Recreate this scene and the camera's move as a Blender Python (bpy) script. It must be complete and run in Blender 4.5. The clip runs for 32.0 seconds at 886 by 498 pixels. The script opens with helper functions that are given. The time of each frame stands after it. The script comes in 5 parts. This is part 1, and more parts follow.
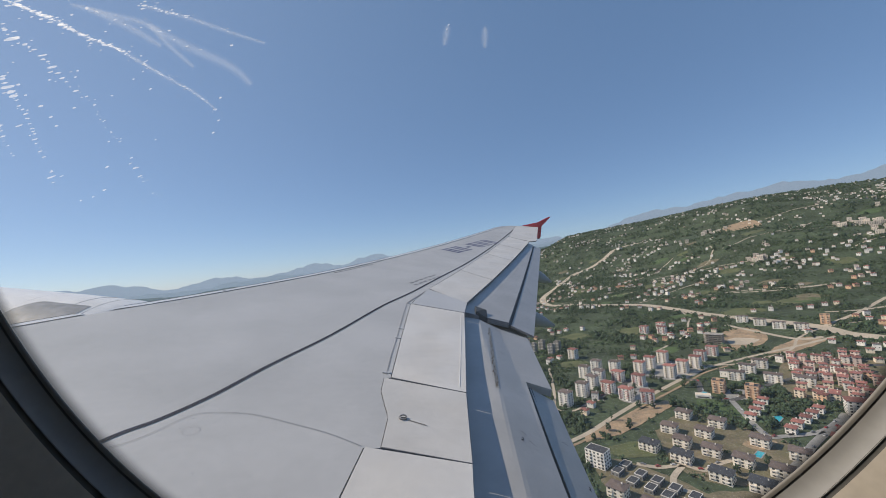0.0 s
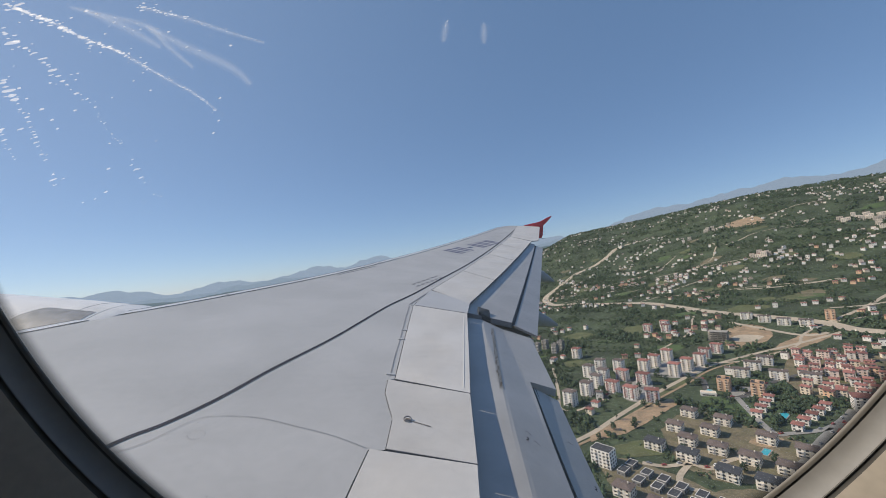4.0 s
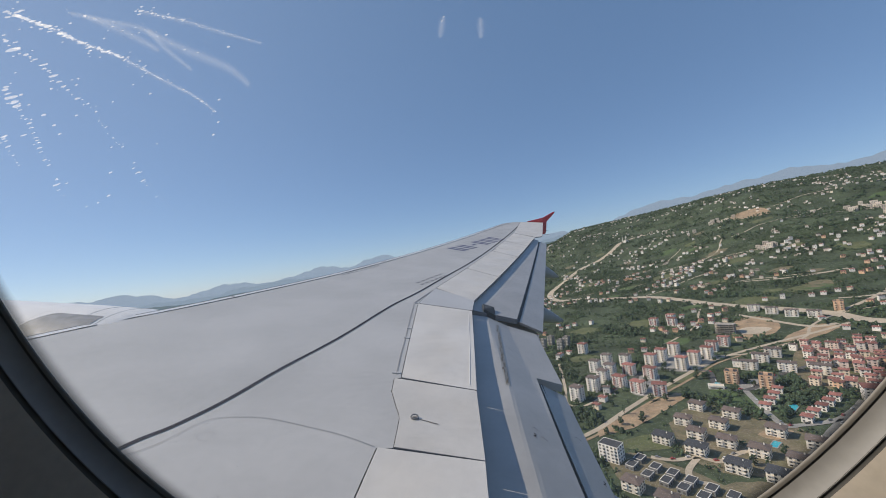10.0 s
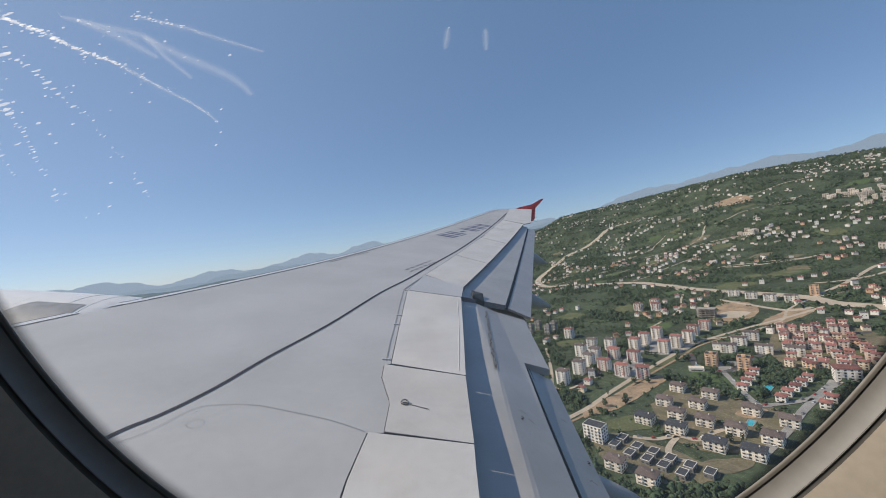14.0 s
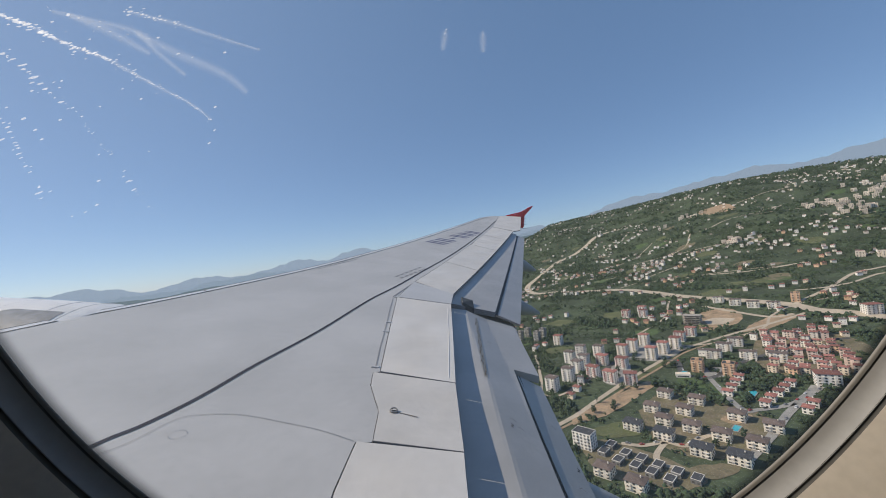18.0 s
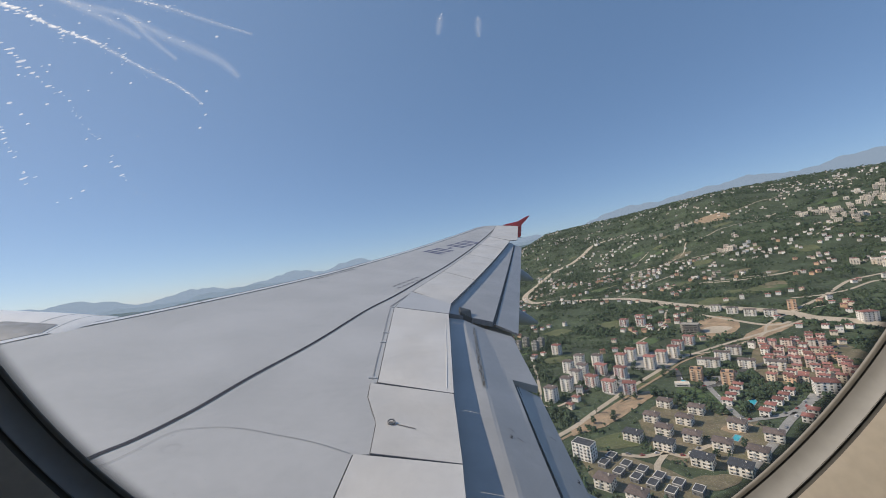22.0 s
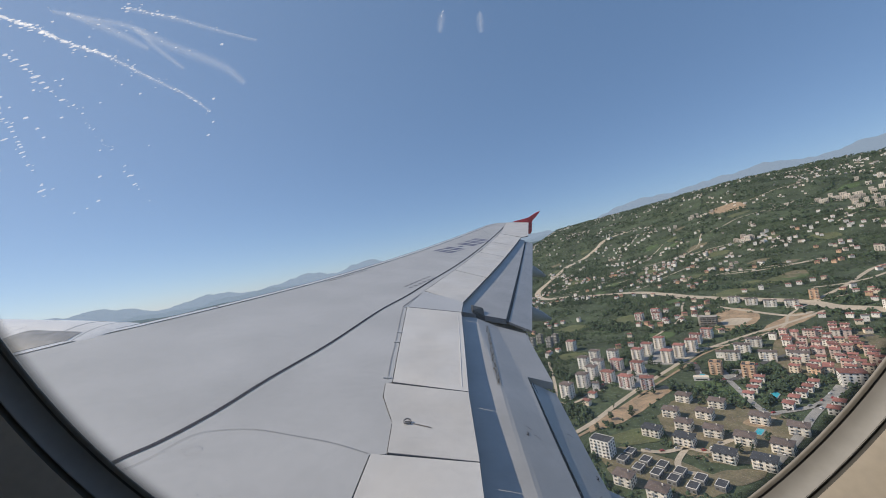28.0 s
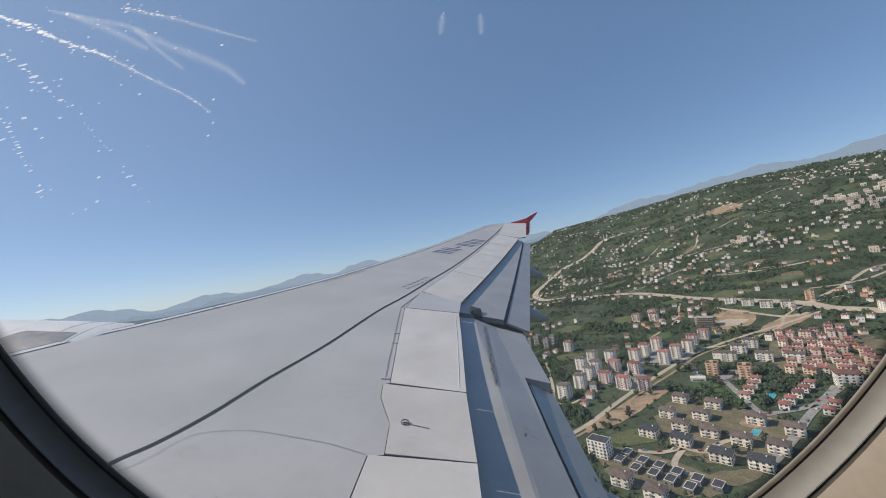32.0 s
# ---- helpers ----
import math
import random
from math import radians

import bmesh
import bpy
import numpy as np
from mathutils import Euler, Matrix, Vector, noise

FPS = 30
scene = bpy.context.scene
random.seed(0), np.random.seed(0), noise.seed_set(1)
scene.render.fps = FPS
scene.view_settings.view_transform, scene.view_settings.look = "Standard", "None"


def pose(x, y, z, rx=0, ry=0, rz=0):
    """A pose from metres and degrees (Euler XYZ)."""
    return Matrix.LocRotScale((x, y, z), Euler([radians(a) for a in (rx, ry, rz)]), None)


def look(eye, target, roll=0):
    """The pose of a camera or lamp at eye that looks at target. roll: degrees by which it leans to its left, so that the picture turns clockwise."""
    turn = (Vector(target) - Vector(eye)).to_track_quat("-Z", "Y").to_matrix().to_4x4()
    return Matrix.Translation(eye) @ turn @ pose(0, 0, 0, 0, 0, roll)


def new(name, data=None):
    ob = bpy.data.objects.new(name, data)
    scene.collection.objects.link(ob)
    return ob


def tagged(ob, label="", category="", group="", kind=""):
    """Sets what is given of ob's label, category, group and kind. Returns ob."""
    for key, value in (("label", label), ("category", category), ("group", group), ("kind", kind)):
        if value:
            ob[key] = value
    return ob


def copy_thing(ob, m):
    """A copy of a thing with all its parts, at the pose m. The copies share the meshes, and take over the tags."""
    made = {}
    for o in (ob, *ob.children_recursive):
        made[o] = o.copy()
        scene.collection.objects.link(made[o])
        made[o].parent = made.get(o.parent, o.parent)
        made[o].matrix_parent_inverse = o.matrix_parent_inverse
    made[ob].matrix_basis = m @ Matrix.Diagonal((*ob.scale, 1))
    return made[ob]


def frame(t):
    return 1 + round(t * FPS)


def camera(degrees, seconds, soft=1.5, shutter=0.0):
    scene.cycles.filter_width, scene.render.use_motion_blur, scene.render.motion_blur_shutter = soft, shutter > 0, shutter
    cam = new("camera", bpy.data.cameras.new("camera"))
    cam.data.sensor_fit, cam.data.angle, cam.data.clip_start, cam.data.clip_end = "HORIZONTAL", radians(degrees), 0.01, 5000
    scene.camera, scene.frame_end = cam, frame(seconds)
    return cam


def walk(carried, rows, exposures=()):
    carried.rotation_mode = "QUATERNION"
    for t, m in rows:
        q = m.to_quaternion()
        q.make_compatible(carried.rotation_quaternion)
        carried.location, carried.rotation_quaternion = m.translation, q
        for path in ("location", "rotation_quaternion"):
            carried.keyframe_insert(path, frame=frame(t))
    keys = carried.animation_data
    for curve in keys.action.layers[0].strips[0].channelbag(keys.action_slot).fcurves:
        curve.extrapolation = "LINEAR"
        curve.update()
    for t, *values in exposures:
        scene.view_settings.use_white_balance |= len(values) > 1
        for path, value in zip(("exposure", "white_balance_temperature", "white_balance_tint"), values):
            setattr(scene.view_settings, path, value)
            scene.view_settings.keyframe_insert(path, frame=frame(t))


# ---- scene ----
# ---- camera ----
cam = camera(99.75, 32.0, soft=0.95)
# seconds, place in metres, turn in degrees: a hand-held camera at the window of a climbing airliner
PATH = [
    (0, 0.0053, -0.0005, 199.9986, 91.871, 6.115, -0.383),
    (0.5, 0.0059, -0.0006, 199.9987, 91.890, 6.258, -0.259),
    (1, 0.0049, -0.0005, 199.9986, 91.805, 6.787, -0.334),
    (1.5, 0.0048, -0.0004, 199.9989, 91.627, 6.915, -0.220),
    (2, 0.0050, -0.0004, 199.9985, 91.823, 7.034, -0.147),
    (2.5, 0.0050, -0.0003, 199.9981, 91.939, 7.133, -0.130),
    (3, 0.0051, -0.0001, 199.9978, 91.984, 7.042, -0.125),
    (3.5, 0.0051, -0.0001, 199.9976, 92.063, 6.967, -0.105),
    (5.5, 0.0057, -0.0003, 199.9982, 91.770, 6.910, 0.223),
    (6, 0.0056, -0.0002, 199.9982, 91.642, 6.974, 0.352),
    (6.5, 0.0054, -0.0001, 199.9980, 91.652, 7.117, 0.417),
    (7, 0.0055, -0.0003, 199.9980, 91.715, 7.331, 0.517),
    (7.5, 0.0056, -0.0002, 199.9982, 91.683, 7.509, 0.569),
    (8, 0.0058, -0.0003, 199.9982, 91.647, 7.539, 0.685),
    (8.5, 0.0056, -0.0002, 199.9979, 91.684, 7.665, 0.736),
    (9, 0.0054, -0.0002, 199.9977, 91.759, 7.810, 0.731),
    (9.5, 0.0059, -0.0001, 199.9970, 91.898, 7.862, 0.738),
    (10, 0.0057, -0.0002, 199.9972, 91.820, 8.107, 0.539),
    (10.5, 0.0049, -0.0006, 199.9991, 90.988, 8.135, 0.398),
    (11, 0.0040, -0.0011, 200.0020, 89.834, 8.164, 0.267),
    (11.5, 0.0036, -0.0015, 200.0037, 89.209, 8.213, 0.112),
    (12, 0.0037, -0.0020, 200.0041, 89.234, 8.367, -0.066),
    (12.5, 0.0040, -0.0020, 200.0033, 89.523, 8.344, -0.270),
    (13, 0.0042, -0.0019, 200.0026, 89.676, 8.303, -0.464),
    (13.5, 0.0038, -0.0020, 200.0034, 89.510, 8.130, -0.753),
    (14, 0.0028, -0.0018, 200.0035, 89.501, 8.122, -1.164),
    (14.5, 0.0026, -0.0018, 200.0037, 89.575, 7.966, -1.462),
    (16.5, 0.0011, -0.0015, 200.0041, 89.578, 7.853, -2.351),
    (17, 0.0009, -0.0014, 200.0038, 89.720, 7.872, -2.489),
    (17.5, 0.0009, -0.0014, 200.0033, 89.982, 7.900, -2.623),
    (18, 0.0010, -0.0012, 200.0023, 90.337, 7.949, -2.732),
    (18.5, 0.0014, -0.0009, 200.0013, 90.666, 8.005, -2.773),
    (19, 0.0010, -0.0002, 199.9999, 90.852, 8.028, -2.864),
    (19.5, 0.0009, 0.0000, 199.9993, 90.985, 8.023, -2.966),
    (20, 0.0012, -0.0001, 199.9990, 91.192, 7.979, -2.957),
    (20.5, 0.0011, 0.0003, 199.9984, 91.334, 8.136, -3.024),
    (21, 0.0011, 0.0002, 199.9984, 91.462, 8.176, -3.049),
    (21.5, 0.0006, 0.0005, 199.9979, 91.591, 8.353, -3.158),
    (22, 0.0006, 0.0009, 199.9969, 91.801, 8.267, -3.142),
    (22.5, 0.0007, 0.0011, 199.9965, 91.921, 8.280, -3.141),
    (23, 0.0007, 0.0012, 199.9964, 91.998, 8.284, -3.169),
    (23.5, 0.0005, 0.0012, 199.9963, 92.065, 8.273, -3.167),
    (24, 0.0002, 0.0013, 199.9963, 92.099, 8.681, -3.119),
    (24.5, -0.0002, 0.0016, 199.9961, 92.118, 9.299, -3.077),
    (25, -0.0003, 0.0015, 199.9960, 92.191, 10.010, -2.777),
    (25.5, 0.0003, 0.0012, 199.9959, 92.172, 10.212, -2.225),
    (27.5, 0.0014, 0.0012, 199.9963, 91.910, 9.848, -1.345),
    (28, 0.0011, 0.0011, 199.9967, 91.890, 9.921, -1.422),
    (28.5, 0.0004, 0.0010, 199.9969, 91.917, 10.298, -1.613),
    (29, 0.0009, 0.0009, 199.9972, 91.820, 10.121, -1.489),
    (29.5, 0.0009, 0.0006, 199.9977, 91.812, 10.236, -1.489),
    (30, 0.0005, 0.0009, 199.9972, 91.913, 10.301, -1.612),
    (30.5, 0.0008, 0.0010, 199.9968, 92.038, 10.149, -1.655),
    (31, 0.0005, 0.0009, 199.9968, 92.129, 10.098, -1.746),
    (31.5, 0.0001, 0.0011, 199.9968, 92.105, 10.277, -1.871),
    (32, 0.0006, 0.0011, 199.9970, 91.939, 9.842, -1.763),
]
walk(cam, [(t, pose(*p)) for t, *p in PATH], exposures=[(0.0, 0.0), (32.0, 0.0)])

# ---- world, sun ----
ALT = 200.0
SUN_DIR = Vector((-0.72, 0.14, 0.68)).normalized()
world = bpy.data.worlds.new("daylight")
scene.world = world
world.use_nodes = True
wt = world.node_tree
sky = wt.nodes.new("ShaderNodeTexSky")
sky.sky_type = "NISHITA"
sky.sun_disc = False
sky.sun_elevation = math.asin(SUN_DIR.z)
sky.sun_rotation = math.atan2(SUN_DIR.x, SUN_DIR.y)
sky.altitude = 200
sky.air_density = 0.66
sky.dust_density = 0.35
sky.ozone_density = 1.5
wt.nodes["Background"].inputs["Strength"].default_value = 0.116
tint = wt.nodes.new("ShaderNodeVectorMath")
tint.operation = "MULTIPLY_ADD"  # the sky, and the even blue of light scattered more than once
tint.inputs[1].default_value = (0.56, 0.56, 0.555)
tint.inputs[2].default_value = (0.56, 1.09, 2.03)
wt.links.new(sky.outputs["Color"], tint.inputs[0])
wt.links.new(tint.outputs["Vector"], wt.nodes["Background"].inputs["Color"])
sun_data = bpy.data.lights.new("sun", "SUN")
sun_data.energy = 3.85
sun_data.angle = radians(0.55)
sun_data.color = (1.0, 0.88, 0.71)
sun = new("sun", sun_data)
sun.matrix_world = look(SUN_DIR * 2000, (0, 0, 0))

# ---- materials ----


def material(name, base, rough=0.6, metal=0.0, grain=0.0, grain_size=1.0, stain=0.0, stain_size=8.0, bump=0.0,
             per_object=0.0, per_island=0.0, second=None, second_size=3.0, second_amount=0.5, coat=0.0, spec=0.5):
    """A surface whose base colour varies at two scales, with fine relief. Sizes in metres."""
    m = bpy.data.materials.new(name)
    m.use_nodes = True
    nt = m.node_tree
    b = nt.nodes["Principled BSDF"]
    b.inputs["Roughness"].default_value = rough
    b.inputs["Metallic"].default_value = metal
    b.inputs["Specular IOR Level"].default_value = spec
    if coat:
        b.inputs["Coat Weight"].default_value = coat
        b.inputs["Coat Roughness"].default_value = 0.15
    geo = nt.nodes.new("ShaderNodeNewGeometry")
    last = None

    def tex(size, detail):
        n = nt.nodes.new("ShaderNodeTexNoise")
        n.inputs["Scale"].default_value = 1.0 / size
        n.inputs["Detail"].default_value = detail
        nt.links.new(geo.outputs["Position"], n.inputs["Vector"])
        return n.outputs["Fac"]

    def mix(kind, fac, a, c):
        n = nt.nodes.new("ShaderNodeMix")
        n.data_type, n.blend_type = "RGBA", kind
        for sock, v in ((n.inputs[0], fac), (n.inputs[6], a), (n.inputs[7], c)):
            if isinstance(v, (int, float, tuple)):
                sock.default_value = v
            else:
                nt.links.new(v, sock)
        return n.outputs[2]

    def ramp(v, lo, hi, out_lo, out_hi):
        n = nt.nodes.new("ShaderNodeMapRange")
        for i, val in enumerate((lo, hi, out_lo, out_hi)):
            n.inputs[i + 1].default_value = val
        nt.links.new(v, n.inputs[0])
        return n.outputs[0]

    col = (*base, 1)
    if second:
        col = mix("MIX", ramp(tex(second_size, 5), 0.5 - 0.25, 0.5 + 0.25, 0.0, second_amount * 2 if second_amount < 0.5 else 1.0), col, (*second, 1))
    if stain:
        v = ramp(tex(stain_size, 4), 0.3, 0.7, 1 - stain, 1 + stain)
        col = mix("MULTIPLY", 1.0, col, v)
    if grain:
        v = ramp(tex(grain_size, 8), 0.3, 0.7, 1 - grain, 1 + grain)
        col = mix("MULTIPLY", 1.0, col, v)
    if per_object:
        info = nt.nodes.new("ShaderNodeObjectInfo")
        col = mix("MULTIPLY", 1.0, col, ramp(info.outputs["Random"], 0, 1, 1 - per_object, 1 + per_object))
    if per_island:
        col = mix("MULTIPLY", 1.0, col, ramp(geo.outputs["Random Per Island"], 0, 1, 1 - per_island, 1 + per_island))
    if isinstance(col, tuple):
        b.inputs["Base Color"].default_value = col
    else:
        nt.links.new(col, b.inputs["Base Color"])
    if bump:
        n = nt.nodes.new("ShaderNodeBump")
        n.inputs["Strength"].default_value = bump
        n.inputs["Distance"].default_value = grain_size * 0.3
        nt.links.new(tex(grain_size, 8), n.inputs["Height"])
        nt.links.new(n.outputs["Normal"], b.inputs["Normal"])
    return m


WING_PAINT = material("wing_paint", (0.452, 0.454, 0.458), 0.55, 0.0, 0.035, 0.06, 0.085, 0.8, 0.0, spec=0.28)
PANEL_PAINT = material("panel_paint", (0.585, 0.582, 0.578), 0.52, 0.0, 0.03, 0.05, 0.08, 0.4, 0.0, per_object=0.05, second=(0.56, 0.52, 0.465), second_size=0.55, second_amount=0.3, spec=0.3)
# Corner panel's darker shading from its facing, put into colour; also the brackets' grey.
SHADED_CORNER_BRACKET = material("shaded_corner_bracket", (0.47, 0.475, 0.485), 0.42, 0.0, 0.02, 0.04, 0.05, 0.5)
FLAP_PAINT = material("flap_paint", (0.40, 0.395, 0.39), 0.42, 0.0, 0.04, 0.06, 0.09, 0.5)
WHITE_SKIN = material("white_fuselage_paint", (0.46, 0.46, 0.47), 0.35, 0, 0.03, 0.3)
SLAT_METAL = material("slat_metal", (0.80, 0.79, 0.78), 0.35, 0.2, 0.04, 0.2, 0.05, 1.0)
SEAL_BLACK = material("black_sealant", (0.022, 0.021, 0.034), 0.8, 0, 0.15, 0.05, spec=0.15)
# Dark that paints the shade in gaps and slots; also the bracket's colour.
SHADE_BRACKET_DARK = material("gap_shade_bracket_dark", (0.05, 0.055, 0.06), 0.7, 0, 0.2, 0.1)
SEAM_GREY = material("seam_grey", (0.20, 0.20, 0.21), 0.6, 0, 0.2, 0.02)
DIRT_BROWN = material("grime", (0.15, 0.12, 0.09), 0.7, 0, 0.4, 0.01)
STAIN = material("faint_stain", (0.29, 0.275, 0.25), 0.6, 0, 0.25, 0.03, 0.2, 0.15)
MARK_BLUE = material("dark_blue_marking", (0.045, 0.048, 0.13), 0.5, 0, 0.1, 0.05)
FENCE_RED = material("red_paint", (0.74, 0.05, 0.06), 0.4, 0, 0.05, 0.1)
NACELLE = material("polished_cowl", (0.95, 0.91, 0.85), 0.3, 0.0, 0.05, 0.10, 0.08, 0.4)
# Grey of the reflection painted on the cowl, and of the wheel rims.
REFLECTION_WHEEL_GREY = material("cowl_reflection_wheel_grey", (0.22, 0.225, 0.24), 0.5, 0.0, 0.3, 0.1, 0.35, 0.3, spec=0.3)
RUBBER = material("window_seal_rubber", (0.10, 0.098, 0.095), 0.75, 0, 0.2, 0.004)
REVEAL = material("grey_reveal_plastic", (0.30, 0.295, 0.29), 0.7, 0, 0.06, 0.003, spec=0.2)
LIP = material("taupe_plastic", (0.25, 0.235, 0.215), 0.7, 0, 0.1, 0.003, spec=0.2)
LINING = material("pale_cabin_lining", (0.78, 0.76, 0.72), 0.7, 0, 0.04, 0.3)
TRIM = material("beige_sidewall_panel", (0.55, 0.495, 0.425), 0.6, 0, 0.05, 0.002, bump=0.1)

GRASS = material("hill_ground", (0.050, 0.070, 0.036), 0.95, 0, 0.35, 6.0, 0.35, 60.0, second=(0.062, 0.082, 0.042), second_size=140.0, second_amount=0.35)
LEAF_A = material("hazel_foliage", (0.049, 0.075, 0.037), 0.9, 0, 0.3, 1.2, 0.25, 120.0, per_island=0.4)
LEAF_B = material("dark_tree_foliage", (0.040, 0.066, 0.034), 0.9, 0, 0.3, 1.0, 0.2, 90.0, per_island=0.4)
BARK = material("bark", (0.10, 0.075, 0.05), 0.9, 0, 0.3, 0.2)
DIRT = material("bare_earth", (0.44, 0.30, 0.19), 0.95, 0, 0.2, 2.0, 0.2, 15.0, second=(0.25, 0.20, 0.13), second_size=9.0)
DUSTY_ROAD = material("dusty_road", (0.46, 0.39, 0.30), 0.9, 0, 0.12, 1.5, 0.12, 20.0)
ASPHALT = material("asphalt", (0.085, 0.085, 0.085), 0.9, 0, 0.15, 1.0, 0.15, 12.0)
YARD = material("worn_yard", (0.12, 0.115, 0.06), 0.95, 0, 0.25, 2.0, 0.2, 12.0, second=(0.21, 0.17, 0.115), second_size=14.0)
FAR_WALL = material("far_render", (0.68, 0.60, 0.50), 0.85, 0, 0.06, 3.0, 0.15, 9.0, per_island=0.3)
FAR_ROOF = material("far_roof", (0.42, 0.33, 0.28), 0.85, 0, 0.1, 3.0, 0.2, 9.0, per_island=0.4)
FAR_WHITE = material("far_white_render", (0.80, 0.77, 0.72), 0.85, 0, 0.06, 3.0, 0.12, 9.0, per_island=0.2)
PAVING = material("concrete_yard", (0.30, 0.29, 0.27), 0.9, 0, 0.12, 1.0, 0.15, 9.0)
LAWN = material("lawn", (0.075, 0.115, 0.042), 0.95, 0, 0.2, 1.0, 0.2, 12.0)
MEADOW = material("dry_meadow", (0.12, 0.125, 0.06), 0.95, 0, 0.25, 2.0, 0.2, 20.0, second=(0.10, 0.12, 0.05), second_size=18.0)
POOL = material("pool_water", (0.06, 0.42, 0.52), 0.08, 0, 0.1, 2.0)
WALL_WHITE = material("white_render", (0.84, 0.79, 0.72), 0.85, 0, 0.05, 1.0, 0.08, 6.0, per_object=0.10)
WALL_IVORY = material("ivory_render", (0.82, 0.75, 0.64), 0.85, 0, 0.05, 1.0, 0.08, 6.0, per_object=0.08)
WALL_CREAM = material("cream_render", (0.76, 0.65, 0.51), 0.85, 0, 0.05, 1.0, 0.08, 6.0, per_object=0.15)
WALL_ORANGE = material("apricot_render", (0.66, 0.43, 0.28), 0.85, 0, 0.05, 1.0, 0.08, 6.0, per_object=0.15)
WALL_PINK = material("pink_render", (0.72, 0.57, 0.49), 0.85, 0, 0.05, 1.0, 0.08, 6.0, per_object=0.15)
WALL_GREY = material("grey_render", (0.20, 0.20, 0.20), 0.85, 0, 0.06, 1.0, 0.1, 5.0, per_object=0.2)
WALL_RED = material("brick_red_render", (0.40, 0.10, 0.09), 0.85, 0, 0.06, 1.0, 0.08, 6.0)
CONCRETE = material("raw_concrete", (0.36, 0.33, 0.29), 0.9, 0, 0.1, 1.0, 0.12, 5.0)
TILE_RED = material("red_roof_tiles", (0.29, 0.125, 0.10), 0.85, 0, 0.2, 0.7, 0.2, 4.0, per_object=0.35)
TILE_BROWN = material("brown_roof_tiles", (0.15, 0.115, 0.10), 0.85, 0, 0.15, 0.7, 0.15, 5.0, per_object=0.15)
ROOF_DARK = material("dark_bitumen_roof", (0.06, 0.062, 0.068), 0.8, 0, 0.15, 0.8, 0.15, 4.0)
GLASS_DARK = material("window_glass", (0.10, 0.098, 0.095), 0.2, 0, 0.2, 3.0, per_object=0.4)
GREEN_ROOF = material("green_sheet_roof", (0.10, 0.32, 0.24), 0.6, 0, 0.1, 2.0, 0.1, 6.0)
CAR_PAINTS = [material("car_paint_" + n, c, 0.3, 0.1, coat=0.6) for n, c in
              (("white", (0.75, 0.75, 0.75)), ("grey", (0.25, 0.26, 0.28)), ("red", (0.45, 0.04, 0.03)), ("black", (0.02, 0.02, 0.022)))]


def sun_tipped_normal(nt):
    """A fixed normal tipped to the sun, put in to brighten the scratch veil and streaks."""
    n = nt.nodes.new("ShaderNodeCombineXYZ")
    for i, v in enumerate((0.52, -0.78, -0.34)):
        n.inputs[i].default_value = v
    return n.outputs[0]


def pane_material():
    """Scuffed acrylic: clear, with a thin veil of fine scratches that also paints in glare and haze, densest at the
    front upper corner; the rim is tinted dark for the frame's soft edge.
    """
    m = bpy.data.materials.new("scuffed_acrylic")
    m.use_nodes = True
    nt = m.node_tree
    nt.nodes.remove(nt.nodes["Principled BSDF"])
    out = nt.nodes["Material Output"]
    co = nt.nodes.new("ShaderNodeTexCoord")

    def gap(centre, scale):
        n = nt.nodes.new("ShaderNodeVectorMath")
        n.operation = "SUBTRACT"
        n.inputs[1].default_value = centre
        nt.links.new(co.outputs["Object"], n.inputs[0])
        k = nt.nodes.new("ShaderNodeVectorMath")
        k.operation = "MULTIPLY"
        k.inputs[1].default_value = scale
        nt.links.new(n.outputs[0], k.inputs[0])
        l = nt.nodes.new("ShaderNodeVectorMath")
        l.operation = "LENGTH"
        nt.links.new(k.outputs[0], l.inputs[0])
        return l.outputs["Value"]

    def ramp(v, *vals):
        n = nt.nodes.new("ShaderNodeMapRange")
        n.interpolation_type = "SMOOTHSTEP"
        for i, val in enumerate(vals):
            n.inputs[i + 1].default_value = val
        nt.links.new(v, n.inputs[0])
        return n.outputs[0]

    clear = nt.nodes.new("ShaderNodeBsdfTransparent")
    # Transparency darkens at the rim, painting in the frame's soft blurred edge.
    nt.links.new(ramp(gap((WX, 0, WZ), (1 / WA, 0, 1 / WB)), 0.998, 1.019, 0.99, 0.2), clear.inputs["Color"])
    veil = nt.nodes.new("ShaderNodeBsdfTranslucent")
    veil.inputs["Color"].default_value = (0.74, 0.88, 1.0, 1)
    nt.links.new(sun_tipped_normal(nt), veil.inputs["Normal"])
    mx = nt.nodes.new("ShaderNodeMixShader")
    # Scratch veil; its base and corner rise also paint in haze and glare.
    nt.links.new(ramp(gap((EYE.x - 0.125, 0, EYE.z + 0.075), (1, 0, 1)), 0.02, 0.18, 0.15, 0.024), mx.inputs[0])
    nt.links.new(clear.outputs[0], mx.inputs[1])
    nt.links.new(veil.outputs[0], mx.inputs[2])
    nt.links.new(mx.outputs[0], out.inputs["Surface"])
    return m


def far_glow_material(name, col, glow):
    """A distant range seen through kilometres of air: a plain backdrop, the haze's light put in as emission."""
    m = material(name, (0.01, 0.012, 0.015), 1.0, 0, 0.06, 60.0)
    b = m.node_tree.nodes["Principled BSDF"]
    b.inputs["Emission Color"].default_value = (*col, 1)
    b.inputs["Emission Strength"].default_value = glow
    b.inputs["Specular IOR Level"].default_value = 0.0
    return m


# Haze colours, put into the ranges as emission.
FAR_0 = far_glow_material("foothills", (0.115, 0.16, 0.185), 1.0)
FAR_1 = far_glow_material("near_range", (0.225, 0.295, 0.375), 1.0)
